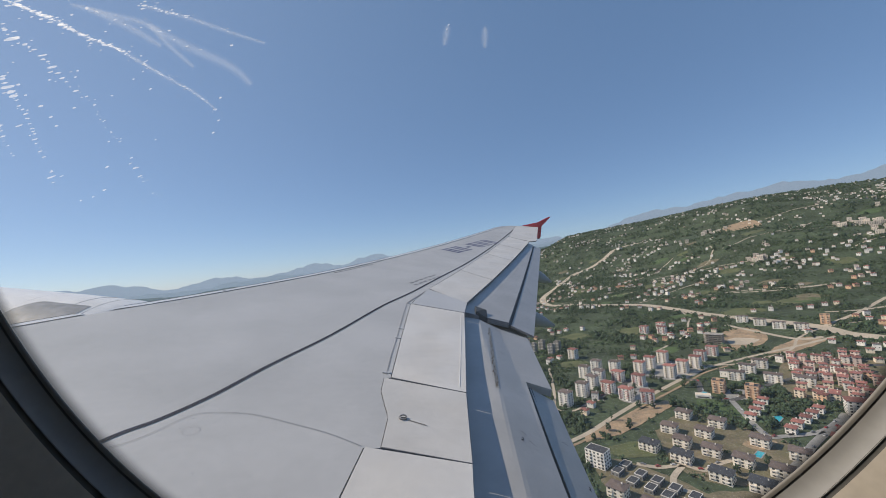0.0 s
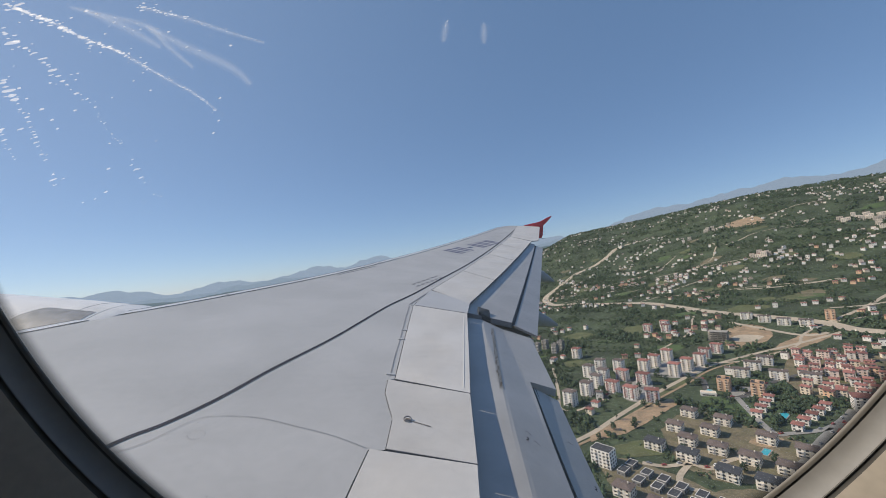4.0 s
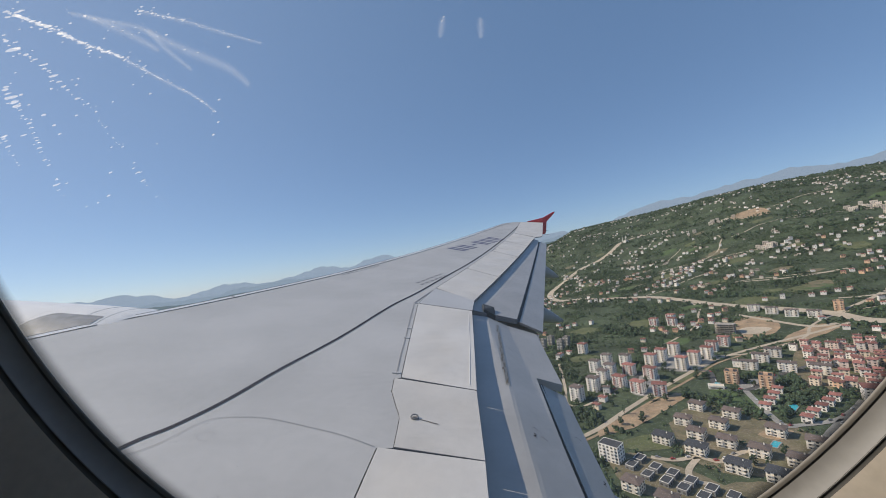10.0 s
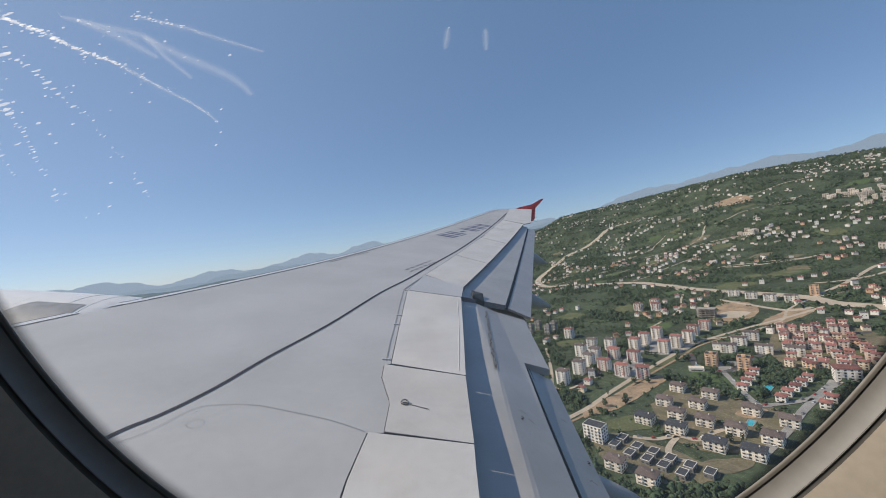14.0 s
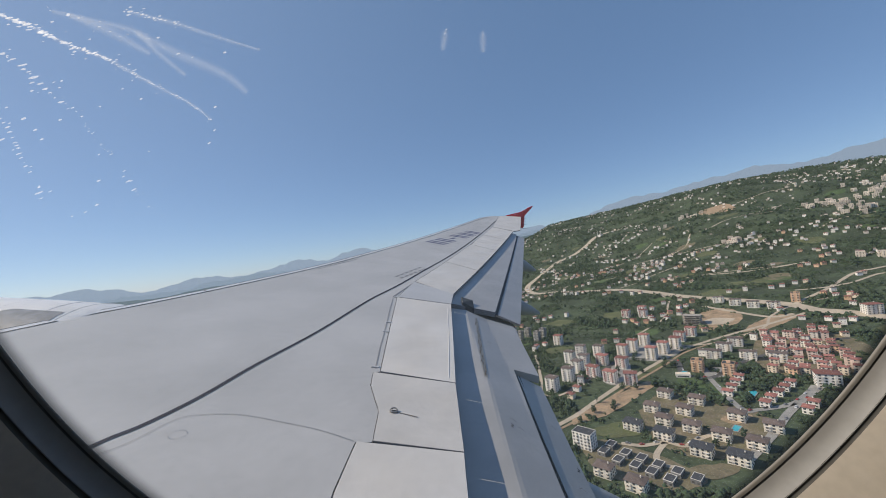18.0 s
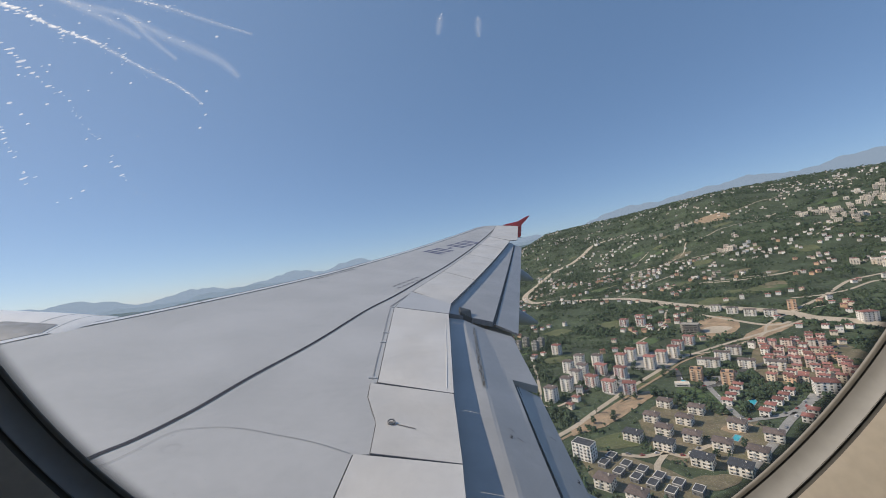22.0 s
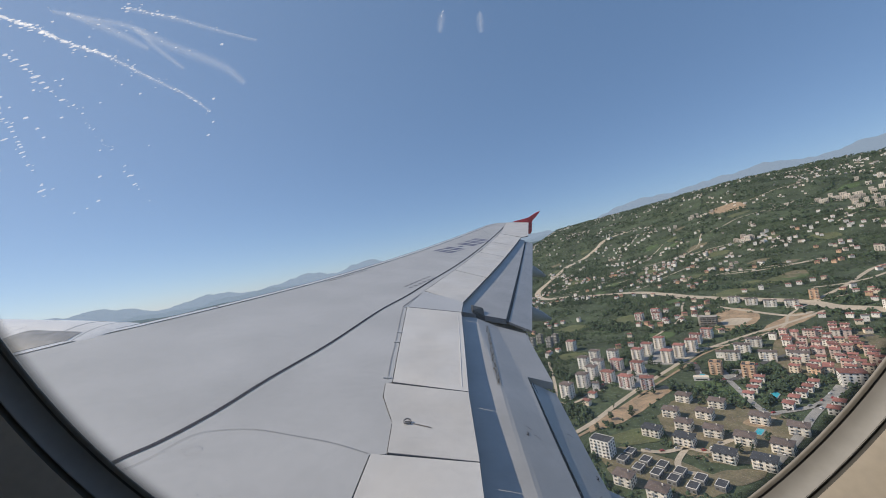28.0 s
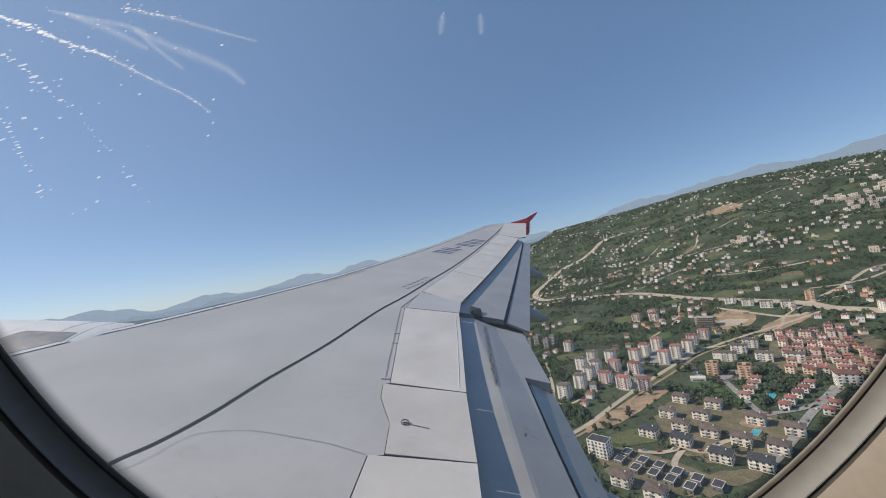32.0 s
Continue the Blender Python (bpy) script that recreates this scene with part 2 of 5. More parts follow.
FAR_2 = far_glow_material("far_range", (0.265, 0.338, 0.435), 1.0)

# ---- helpers for meshes ----


def mesh_from(name, verts, faces, mat, smooth=False):
    me = bpy.data.meshes.new(name)
    me.from_pydata([tuple(v) for v in verts], [], faces)
    me.materials.append(mat)
    if smooth:
        me.shade_smooth()
    me.update()
    return me


def put(name, me, parent=None, label=""):
    ob = new(name, me)
    if parent is not None:
        ob.parent = parent
    return tagged(ob, label) if label else ob


def box_data(x0, x1, y0, y1, z0, z1):
    v = [(x, y, z) for z in (z0, z1) for x, y in ((x0, y0), (x1, y0), (x1, y1), (x0, y1))]
    f = [(3, 2, 1, 0), (4, 5, 6, 7), (0, 1, 5, 4), (1, 2, 6, 5), (2, 3, 7, 6), (3, 0, 4, 7)]
    return v, f


def boxes_mesh(name, boxes, mat):
    vs, fs = [], []
    for b in boxes:
        v, f = box_data(*b)
        fs += [tuple(i + len(vs) for i in q) for q in f]
        vs += v
    return mesh_from(name, vs, fs, mat)


def prism(name, outline, lift, drop, mat, bevel=0.0):
    """A plate over a plan outline [(x, y)], its top at lift(x, y) and its underside drop lower."""
    bm = bmesh.new()
    top = [bm.verts.new((x, y, lift(x, y))) for x, y in outline]
    bot = [bm.verts.new((x, y, lift(x, y) - drop)) for x, y in outline]
    n = len(outline)
    bm.faces.new(top)
    bm.faces.new(bot[::-1])
    for i in range(n):
        bm.faces.new((top[i], bot[i], bot[(i + 1) % n], top[(i + 1) % n]))
    bmesh.ops.recalc_face_normals(bm, faces=bm.faces)
    if bevel:
        edges = [e for e in bm.edges if e.verts[0] in top and e.verts[1] in top]
        bmesh.ops.bevel(bm, geom=edges, offset=bevel, segments=2, affect="EDGES", profile=0.5)
    me = bpy.data.meshes.new(name)
    bm.to_mesh(me)
    bm.free()
    me.materials.append(mat)
    return me


def along_line(pts, n):
    """n + 1 points at even steps along a plan line."""
    seg = [math.hypot(b[0] - a[0], b[1] - a[1]) for a, b in zip(pts, pts[1:])]
    cum = [sum(seg[:i]) for i in range(len(seg) + 1)]
    return [(float(np.interp(cum[-1] * i / n, cum, [q[0] for q in pts])), float(np.interp(cum[-1] * i / n, cum, [q[1] for q in pts]))) for i in range(n + 1)]


def plate(name, front, rear, lift, drop, mat, n=10, m=4, edge=0.004):
    """A thin curved panel between a front and a rear line, its rim rounded down a little."""
    F, R = along_line(front, n), along_line(rear, n)
    top, bot = [], []
    for i in range(n + 1):
        for j in range(m + 1):
            s = j / m
            x, y = F[i][0] * (1 - s) + R[i][0] * s, F[i][1] * (1 - s) + R[i][1] * s
            z = lift(x, y)
            top.append((x, y, z))
            bot.append((x, y, z - drop))
    w, k = m + 1, len(top)
    vs, fs = top + bot, []
    for i in range(n):
        for j in range(m):
            a = i * w + j
            fs.append((a, a + 1, a + w + 1, a + w))
            fs.append((k + a + w, k + a + w + 1, k + a + 1, k + a))
    rim = [i * w for i in range(n + 1)] + [n * w + j for j in range(1, w)] + [i * w + m for i in range(n - 1, -1, -1)] + [j for j in range(m - 1, 0, -1)]
    for i in range(len(rim)):
        a, c = rim[i], rim[(i + 1) % len(rim)]
        fs.append((a, c, k + c, k + a))
    bm = bmesh.new()
    bv = [bm.verts.new(v) for v in vs]
    for f in fs:
        bm.faces.new([bv[i] for i in f])
    bmesh.ops.recalc_face_normals(bm, faces=bm.faces)
    if edge:
        edges = [e for e in bm.edges if len(e.link_faces) == 2 and e.calc_face_angle(0) > 1.0]
        bmesh.ops.bevel(bm, geom=edges, offset=edge * 0.5, segments=1, affect="EDGES")
    bm.normal_update()
    # Side faces get the dark seam grey, painting in the gaps' shade.
    for f in bm.faces:
        if edge and abs(f.normal.z) < 0.75:
            f.material_index = 1
    me = bpy.data.meshes.new(name)
    bm.to_mesh(me)
    bm.free()
    me.materials.append(mat)
    me.materials.append(SEAM_GREY)
    return me


def strip(name, line, width, lift, mat, raise_by=0.004):
    """A thin band along a plan line [(x, y)]."""
    vs, fs = [], []
    for i, (x, y) in enumerate(line):
        a, b = line[max(i - 1, 0)], line[min(i + 1, len(line) - 1)]
        dx, dy = b[0] - a[0], b[1] - a[1]
        l = math.hypot(dx, dy) or 1.0
        nx, ny = -dy / l * width / 2, dx / l * width / 2
        for s in (1, -1):
            px, py = x + s * nx, y + s * ny
            vs.append((px, py, lift(px, py) + raise_by))
        if i:
            fs.append((2 * i - 2, 2 * i - 1, 2 * i + 1, 2 * i))
    return mesh_from(name, vs, fs, mat)


def smooth_line(pts, n=6):
    """Catmull-Rom through plan points."""
    out = []
    for i in range(len(pts) - 1):
        p0, p1, p2, p3 = (Vector(pts[max(0, min(len(pts) - 1, j))]) for j in (i - 1, i, i + 1, i + 2))
        for s in range(n):
            t = s / n
            q = 0.5 * ((2 * p1) + (p2 - p0) * t + (2 * p0 - 5 * p1 + 4 * p2 - p3) * t * t + (3 * p1 - p0 - 3 * p2 + p3) * t ** 3)
            out.append((q.x, q.y))
    out.append(tuple(pts[-1]))
    return out


# ---- the airliner: x aft, y outboard from the centreline, z up, pitched nose-up in the climb ----
EYE = Vector((5.2113, 1.6231, 1.2961))
ATT = Matrix(((0.983136, 0.006889, 0.182747), (0.0, 0.999290, -0.037673), (-0.182877, 0.037037, 0.982438)))
AIR = Matrix.Translation((0, 0, ALT)) @ ATT.to_4x4() @ Matrix.Translation(-EYE)


def wing_z(y):
    return 0.089 * (y - 1.975) + 0.004875 * (y - 2.0) ** 2


def lerp_table(rows, y):
    return float(np.interp(y, [r[0] for r in rows], [r[1] for r in rows]))


LEAD = [(1.4, -0.1), (3.0, 0.52), (5.12, 1.50), (6.26, 2.19), (8.24, 3.32), (10.63, 4.50), (13.92, 6.14), (16.34, 7.36), (16.75, 7.75), (17.0, 8.45)]
HINGE = [(1.4, 4.80), (3.33, 4.84), (3.672, 4.872), (3.68, 4.965), (3.98, 4.96), (4.10, 4.92), (4.30, 4.86), (4.50, 4.85), (4.52, 4.90), (5.33, 4.88), (6.60, 4.86),
         (7.45, 5.06), (14.3, 7.44), (16.84, 8.15), (17.0, 8.75)]


def top_of(x, y):
    return wing_z(y)


airliner = tagged(new("airliner"), "grey-winged twin-engine passenger jet climbing after take-off", "airliner")
airliner.matrix_world = AIR


def wing_skin():
    ys = sorted(set([1.45 + 15.55 * i / 70 for i in range(71)] + [r[0] for r in HINGE[1:]]))
    vs, fs = [], []
    prof = [(0.14, -0.30), (0.03, -0.17), (0.0, -0.10), (0.012, -0.045), (0.05, -0.010), (0.12, 0.0)]
    rows = []
    for y in ys:
        le, hi, z = lerp_table(LEAD, y), lerp_table(HINGE, y), wing_z(y)
        k = 1.0 if y < 12 else max(0.25, 1 - (y - 12) * 0.14)
        row = [(le + dx * k, y, z + dz * k) for dx, dz in prof]
        x0 = row[-1][0]
        for s in (0.15, 0.3, 0.5, 0.7, 0.85, 1.0):
            row.append((x0 + (hi - x0) * s, y, z))
        row.append((hi, y, z - 0.05 * k))
        row.append(((le + hi) / 2, y, z - 0.55 * k * (1 - (y - 1.6) / 22)))
        rows.append(row)
    n = len(rows[0])
    for r in rows:
        vs += r
    for i in range(len(rows) - 1):
        for j in range(n):
            a, b = i * n + j, i * n + (j + 1) % n
            fs.append((a, b, b + n, a + n))
    fs.append(tuple(range((len(rows) - 1) * n, len(rows) * n)))
    me = mesh_from("wing_skin", vs, fs, WING_PAINT)
    return me


wing = put("wing", wing_skin(), airliner, "light grey painted wing, swept, flexed upward")

# sheet below the panels, its dark colour standing in for shade in the gaps
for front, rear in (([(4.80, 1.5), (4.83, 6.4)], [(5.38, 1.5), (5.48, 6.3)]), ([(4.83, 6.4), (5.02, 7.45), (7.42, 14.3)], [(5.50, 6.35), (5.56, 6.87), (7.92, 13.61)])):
    put("rear_structure", plate("rear_structure", front, rear, lambda x, y: wing_z(y) - 0.035, 0.06, SHADE_BRACKET_DARK, 24, 2, 0), wing)

PANELS = [
    ("fixed_panel", [(4.848, 1.5), (4.848, 3.33), (4.880, 3.674)], [(5.44, 1.5), (5.46, 3.34), (5.470, 3.598)], "light grey fixed trailing edge panel"),
    ("access_panel", [(4.969, 3.681), (4.964, 3.98), (4.924, 4.10), (4.864, 4.30), (4.854, 4.500)], [(5.471, 3.604), (5.480, 4.358)], "light grey access panel with a small latch"),
    ("spoiler", [(4.906, 4.514), (4.886, 5.33), (4.866, 6.58)], [(5.482, 4.366), (5.53, 5.4), (5.57, 6.36)], ""),
    ("corner_panel", [(4.872, 6.60), (5.060, 7.43)], [(5.575, 6.378), (5.635, 6.86)], "grey wedge panel at the kink of the trailing edge"),
]


def spoiler_rear(y):
    yy = y - 0.62 - 0.005 * (y - 7)
    return (5.64 + (yy - 6.87) * (8.01 - 5.64) / (13.61 - 6.87), yy)


CUTS = [7.45, 9.05, 11.15, 12.75, 14.28]
for a, b in zip(CUTS, CUTS[1:]):
    b -= 0.02
    PANELS.append(("spoiler", [(lerp_table(HINGE, a) + 0.016, a), (lerp_table(HINGE, b) + 0.016, b)], [spoiler_rear(a), spoiler_rear(b)], ""))
PANELS.append(("aileron", [(7.46, 14.30), (8.15, 16.83), (8.70, 16.95)], [(8.06, 13.68), (8.32, 13.88), (9.10, 16.95)], "light grey aileron near the wingtip"))
for name, front, rear, label in PANELS:
    put(name, plate(name, front, rear, lambda x, y: wing_z(y) + 0.006, 0.026, SHADED_CORNER_BRACKET if name == "corner_panel" else PANEL_PAINT, 12, 4), wing, label)

# flaps, run out and drooped for take-off


def flap_z(x, y):
    if y > 6.58:
        return wing_z(y) - 0.066 - 0.165 * (x - 5.6 - 0.338 * (y - 6.4))
    d = min(x - 5.6, 0.45)
    e = min(max((d - 0.160) / 0.03, 0.0), 1.0)  # the nose is flat, then the flap bends down
    drop = 0.06 * d + 0.30 * (0.015 * e * e + max(0.0, d - 0.190))
    return wing_z(y) - 0.10 - drop - 0.22 * max(0.0, x - 6.05) - 0.018 * max(0.0, 5.0 - y)


def tab_z(x, y):
    if y > 5.8:
        return wing_z(y) - 0.066 - 0.165 * (x - 5.6 - 0.338 * (y - 6.4)) - 0.022 - 0.12 * (x - 6.235 - 0.2815 * (y - 6.66))
    return flap_z(x, y) - 0.022 - 0.26 * (x - 6.09)


put("inboard_flap", plate("inboard_flap", [(5.30, 1.5), (5.37, 5.10)], [(5.98, 1.5), (6.035, 3.6), (6.055, 4.2), (6.10, 5.10)], flap_z, 0.07, FLAP_PAINT, 14, 26, 0), wing, "blue-grey inboard flap drooped for take-off")
put("flap_end", plate("flap_end", [(5.37, 5.10), (5.40, 6.55)], [(6.345, 5.10), (6.42, 6.46)], flap_z, 0.07, FLAP_PAINT, 8, 34, 0), wing, "outer end of the blue-grey inboard flap")
put("flap_tab", plate("flap_tab", [(6.075, 1.5), (6.065, 3.6), (6.087, 4.2), (6.130, 5.07)], [(6.24, 1.55), (6.285, 3.72), (6.32, 4.32), (6.372, 5.09)], tab_z, 0.03, FLAP_PAINT, 12, 2), wing, "narrow aft flap tab")
put("outboard_flap", plate("outboard_flap", [(5.42, 6.59), (5.62, 7.3), (7.93, 13.65)], [(6.19, 6.60), (7.98, 13.0), (8.12, 13.55)], flap_z, 0.07, FLAP_PAINT, 24, 6, 0.006), wing, "blue-grey outboard flap drooped for take-off")
put("flap_tab", plate("flap_tab", [(6.222, 6.58), (8.015, 13.0), (8.15, 13.52)], [(6.515, 6.50), (8.36, 13.48)], tab_z, 0.03, FLAP_PAINT, 24, 2), wing, "narrow aft flap tab")
# plates added to close the flap slots, shade put into their dark colour
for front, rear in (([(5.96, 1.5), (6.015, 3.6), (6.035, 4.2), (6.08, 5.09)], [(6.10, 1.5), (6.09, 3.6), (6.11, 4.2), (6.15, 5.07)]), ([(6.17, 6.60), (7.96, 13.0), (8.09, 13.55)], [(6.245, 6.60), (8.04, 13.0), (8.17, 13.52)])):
    put("slot_seal", plate("slot_seal", front, rear, lambda x, y: flap_z(x, y) - 0.035, 0.015, SHADE_BRACKET_DARK, 20, 1, 0), wing, "dark plate standing in for shade in the flap slot")
put("flap_rib", plate("flap_rib", [(5.45, 6.50), (6.46, 6.40)], [(5.45, 7.0), (6.50, 7.10)], lambda x, y: wing_z(y) - 0.17 - 0.20 * (x - 5.6), 0.10, FLAP_PAINT, 4, 1, 0), wing, "blue-grey rib closing the flap end")
put("flap_bracket", prism("flap_bracket", [(5.74, 6.60), (5.74, 6.80), (5.90, 6.76), (5.90, 6.58)], lambda x, y: flap_z(x, y) + 0.05, 0.08, SHADE_BRACKET_DARK, 0.01), wing, "dark flap track bracket")

# sealant line, seams, markings
SEAL = [(3.40, 3.2), (3.55, 3.60), (3.67, 3.79), (3.80, 4.10), (3.94, 4.58), (4.20, 5.31), (4.52, 6.41), (4.82, 7.17), (5.22, 8.29), (5.84, 9.93), (6.91, 13.02), (8.0, 16.2)]
put("sealant_line", strip("sealant_line", smooth_line(SEAL, 5), 0.031, top_of, SEAL_BLACK), wing, "black sealant line along the rear spar")
put("sealant_line", strip("sealant_line", [(x + 0.11, y) for x, y in smooth_line([(4.70, 6.60), (4.92, 7.30), (5.32, 8.40), (7.33, 14.3), (8.0, 16.7)], 5)], 0.02, top_of, SEAM_GREY), wing)
SLAT_LINE = [(0.64, 3.0), (1.62, 5.12), (2.31, 6.26), (3.43, 8.24), (4.60, 10.63), (6.21, 13.92), (7.40, 16.2)]
put("slat_seam", strip("slat_seam", smooth_line(SLAT_LINE, 5), 0.014, top_of, SEAL_BLACK), wing)
put("slat_edge", strip("slat_edge", [(x - 0.10, y) for x, y in smooth_line(SLAT_LINE, 5)], 0.012, top_of, SEAL_BLACK, 0.007), wing)
put("slat_strip", strip("slat_strip", [(x - 0.055, y) for x, y in smooth_line(SLAT_LINE, 5)], 0.075, top_of, SLAT_METAL, 0.006), wing, "bare metal leading edge slat")
for y in (6.55, 9.35, 12.1, 14.6):
    x = lerp_table([(q, p) for p, q in SLAT_LINE], y)
    put("slat_joint", strip("slat_joint", [(x - 0.10, y), (x, y - 0.05)], 0.012, top_of, SEAL_BLACK, 0.008), wing)
put("tip_light_cover", strip("tip_light_cover", [(7.20, 15.85), (7.42, 16.25), (7.62, 16.52)], 0.10, top_of, WHITE_SKIN, 0.008), wing, "white wingtip light cover")
SEAM = [(3.50, 3.45), (3.68, 3.59), (3.80, 3.83), (3.92, 3.89), (4.15, 3.90), (4.44, 3.83), (4.65, 3.77), (4.86, 3.68)]
put("panel_seam", strip("panel_seam", smooth_line(SEAM, 6), 0.003, top_of, SEAM_GREY), wing)
put("panel_seam", strip("panel_seam", [(4.86, 4.56), (4.845, 4.95), (4.84, 5.35), (4.82, 6.1), (4.815, 6.55)], 0.006, top_of, SEAM_GREY), wing)
ring = [(3.90 + 0.044 * math.cos(a), 3.705 + 0.040 * math.sin(a)) for a in [2 * math.pi * i / 28 for i in range(29)]]
put("fuel_cap", strip("fuel_cap", ring, 0.0022, top_of, FLAP_PAINT), wing, "round flush filler cap outline")
put("spoiler_strip", strip("spoiler_strip", [(5.432, 4.44), (5.482, 5.40), (5.512, 6.20)], 0.006, top_of, LINING, 0.010), wing, "pale rubbed line near the spoiler edge")
# hinge brackets in front of the inboard spoiler
for y in (4.58, 5.35, 5.62, 6.58):
    put("hinge_bracket", prism("hinge_bracket", [(4.825, y), (4.825, y + 0.022), (4.89, y + 0.018), (4.89, y - 0.004)], lambda x, y: wing_z(y) + 0.010, 0.018, SHADED_CORNER_BRACKET, 0.003), wing)


def latch_mesh():
    """A folded oval wire ring lying on the panel."""
    vs, fs = [], []
    n, k = 20, 6
    for i in range(n):
        a = 2 * math.pi * i / n
        cx, cy = 5.058 + 0.023 * math.cos(a), 3.966 + 0.016 * math.sin(a)
        for j in range(k):
            t = 2 * math.pi * j / k
            r = 0.0045 * math.cos(t)
            vs.append((cx + r * math.cos(a), cy + r * math.sin(a), wing_z(3.968) + 0.013 + 0.0045 * math.sin(t) + 0.012 * max(0.0, math.sin(a))))
    for i in range(n):
        for j in range(k):
            fs.append((i * k + j, i * k + (j + 1) % k, ((i + 1) % n) * k + (j + 1) % k, ((i + 1) % n) * k + j))
    return mesh_from("latch", vs, fs, SEAM_GREY, True)


put("latch", latch_mesh(), wing, "small worn metal latch ring")
put("latch_plate", prism("latch_plate", [(5.04, 3.955), (5.045, 3.982), (5.08, 3.982), (5.085, 3.955)], lambda x, y: wing_z(y) + 0.010, 0.006, DIRT_BROWN), wing, "rust-brown latch plate")
put("latch_streak", strip("latch_streak", [(5.09, 3.955), (5.21, 3.91)], 0.006, lambda x, y: wing_z(y) + 0.006, DIRT_BROWN), wing)
# grime smears on the flap's nose, over a broad faint stain
put("grime_stain", strip("grime_stain", [(5.772 + 0.075 * 0.2 * i, 4.72 + 0.2 * i) for i in range(9)], 0.034, flap_z, STAIN, 0.003), wing, "broad faint brown stain along the flap's nose")
rng = random.Random(5)
for i in range(26):
    y = 4.75 + i * 0.062
    x = 5.765 + 0.075 * (y - 4.75) + rng.uniform(-0.015, 0.015)
    put("grime_smear", strip("grime_smear", [(x, y), (x + rng.uniform(0.005, 0.02), y + rng.uniform(0.03, 0.09))], rng.uniform(0.004, 0.012), flap_z, DIRT_BROWN), wing)
# the registration mark and the small placards as plain bars
BASE0, BASE1 = Vector((5.47, 11.16)), Vector((6.80, 13.28))
along = (BASE1 - BASE0).normalized()
across = Vector((0.50, -0.34)).normalized()
for i, (s, w, h) in enumerate(((-0.02, 0.09, 0.27), (0.16, 0.09, 0.27), (0.41, 0.09, 0.27), (0.60, 0.09, 0.27), (0.90, 0.18, 0.05), (1.24, 0.09, 0.27), (1.41, 0.09, 0.27), (1.69, 0.09, 0.27), (1.87, 0.09, 0.27), (2.15, 0.09, 0.27), (2.33, 0.09, 0.27))):
    c = BASE0 + along * s
    quad = [c - along * w / 2 - across * h, c + along * w / 2 - across * h, c + along * w / 2 + across * h, c - along * w / 2 + across * h]
    put("marking_bar", prism("marking_bar", [tuple(q) for q in quad], lambda x, y: wing_z(y) + 0.003, 0.002, MARK_BLUE), wing, "dark blue painted marking bar")
for row in range(2):
    for i in range(6):
        x, y = 4.73 + 0.07 * i + row * 0.08, 7.74 + 0.135 * i - row * 0.10
        put("placard_bar", prism("placard_bar", [(x, y), (x + 0.04, y + 0.085), (x + 0.075, y + 0.06), (x + 0.035, y - 0.025)], lambda x, y: wing_z(y) + 0.003, 0.002, SEAM_GREY), wing)
for i in range(9):
    x, y = 3.40 + 0.055 * i, 8.06 + 0.105 * i
    put("placard_bar", prism("placard_bar", [(x, y), (x + 0.035, y + 0.07), (x + 0.065, y + 0.055), (x + 0.03, y - 0.015)], lambda x, y: wing_z(y) + 0.003, 0.002, SEAM_GREY), wing)
for x, y in ((5.92, 5.62), (5.86, 4.20), (5.90, 4.12), (6.19, 4.30), (6.17, 3.72), (6.35, 7.4)):
    for k in (0, 1):
        put("stencil_bar", strip("stencil_bar", [(x + 0.018 * k, y), (x + 0.022 + 0.018 * k, y + 0.012 - 0.03 * k)], 0.007, lambda x, y: flap_z(x, y) - (0.022 if x > 6.1 and y < 6.4 else 0.0), SEAM_GREY), wing)
# the numeral on the flap and on its tab


def numeral(word, x, y, size, turn, lift):
    """A painted numeral laid on a sloping surface."""
    cu = bpy.data.curves.new("numeral", "FONT")
    cu.body, cu.size, cu.align_x, cu.align_y = word, size, "CENTER", "CENTER"
    cu.offset = size * 0.02
    tmp = new("numeral", cu)
    me = bpy.data.meshes.new_from_object(tmp)
    bpy.data.objects.remove(tmp)
    c, s = math.cos(radians(turn)), math.sin(radians(turn))
    for v in me.vertices:
        px, py = x + v.co.x * c - v.co.y * s, y + (v.co.x * s + v.co.y * c) * 1.5
        v.co = (px, py, lift(px, py) + 0.003)
    me.materials.clear()
    me.materials.append(SEAL_BLACK)
    return put("numeral", me, wing, "dark painted numeral 2")


numeral("2", 5.858, 4.114, 0.040, -30, flap_z)
numeral("2", 6.262, 3.951, 0.038, -30, tab_z)
# rivet specks and dark stains
for cx, cy, n in ((3.05, 5.0, 7), (3.75, 3.78, 9), (4.25, 3.55, 9), (4.2, 3.4, 6)):
    for i in range(n):
        x, y = cx + rng.gauss(0, 0.13), cy + rng.gauss(0, 0.09)
        s = rng.uniform(0.0012, 0.003)
        put("rivet_stain", prism("rivet_stain", [(x - s, y), (x, y - s), (x + s, y), (x, y + s)], lambda x, y: wing_z(y) + 0.002, 0.001, SEAM_GREY), wing)

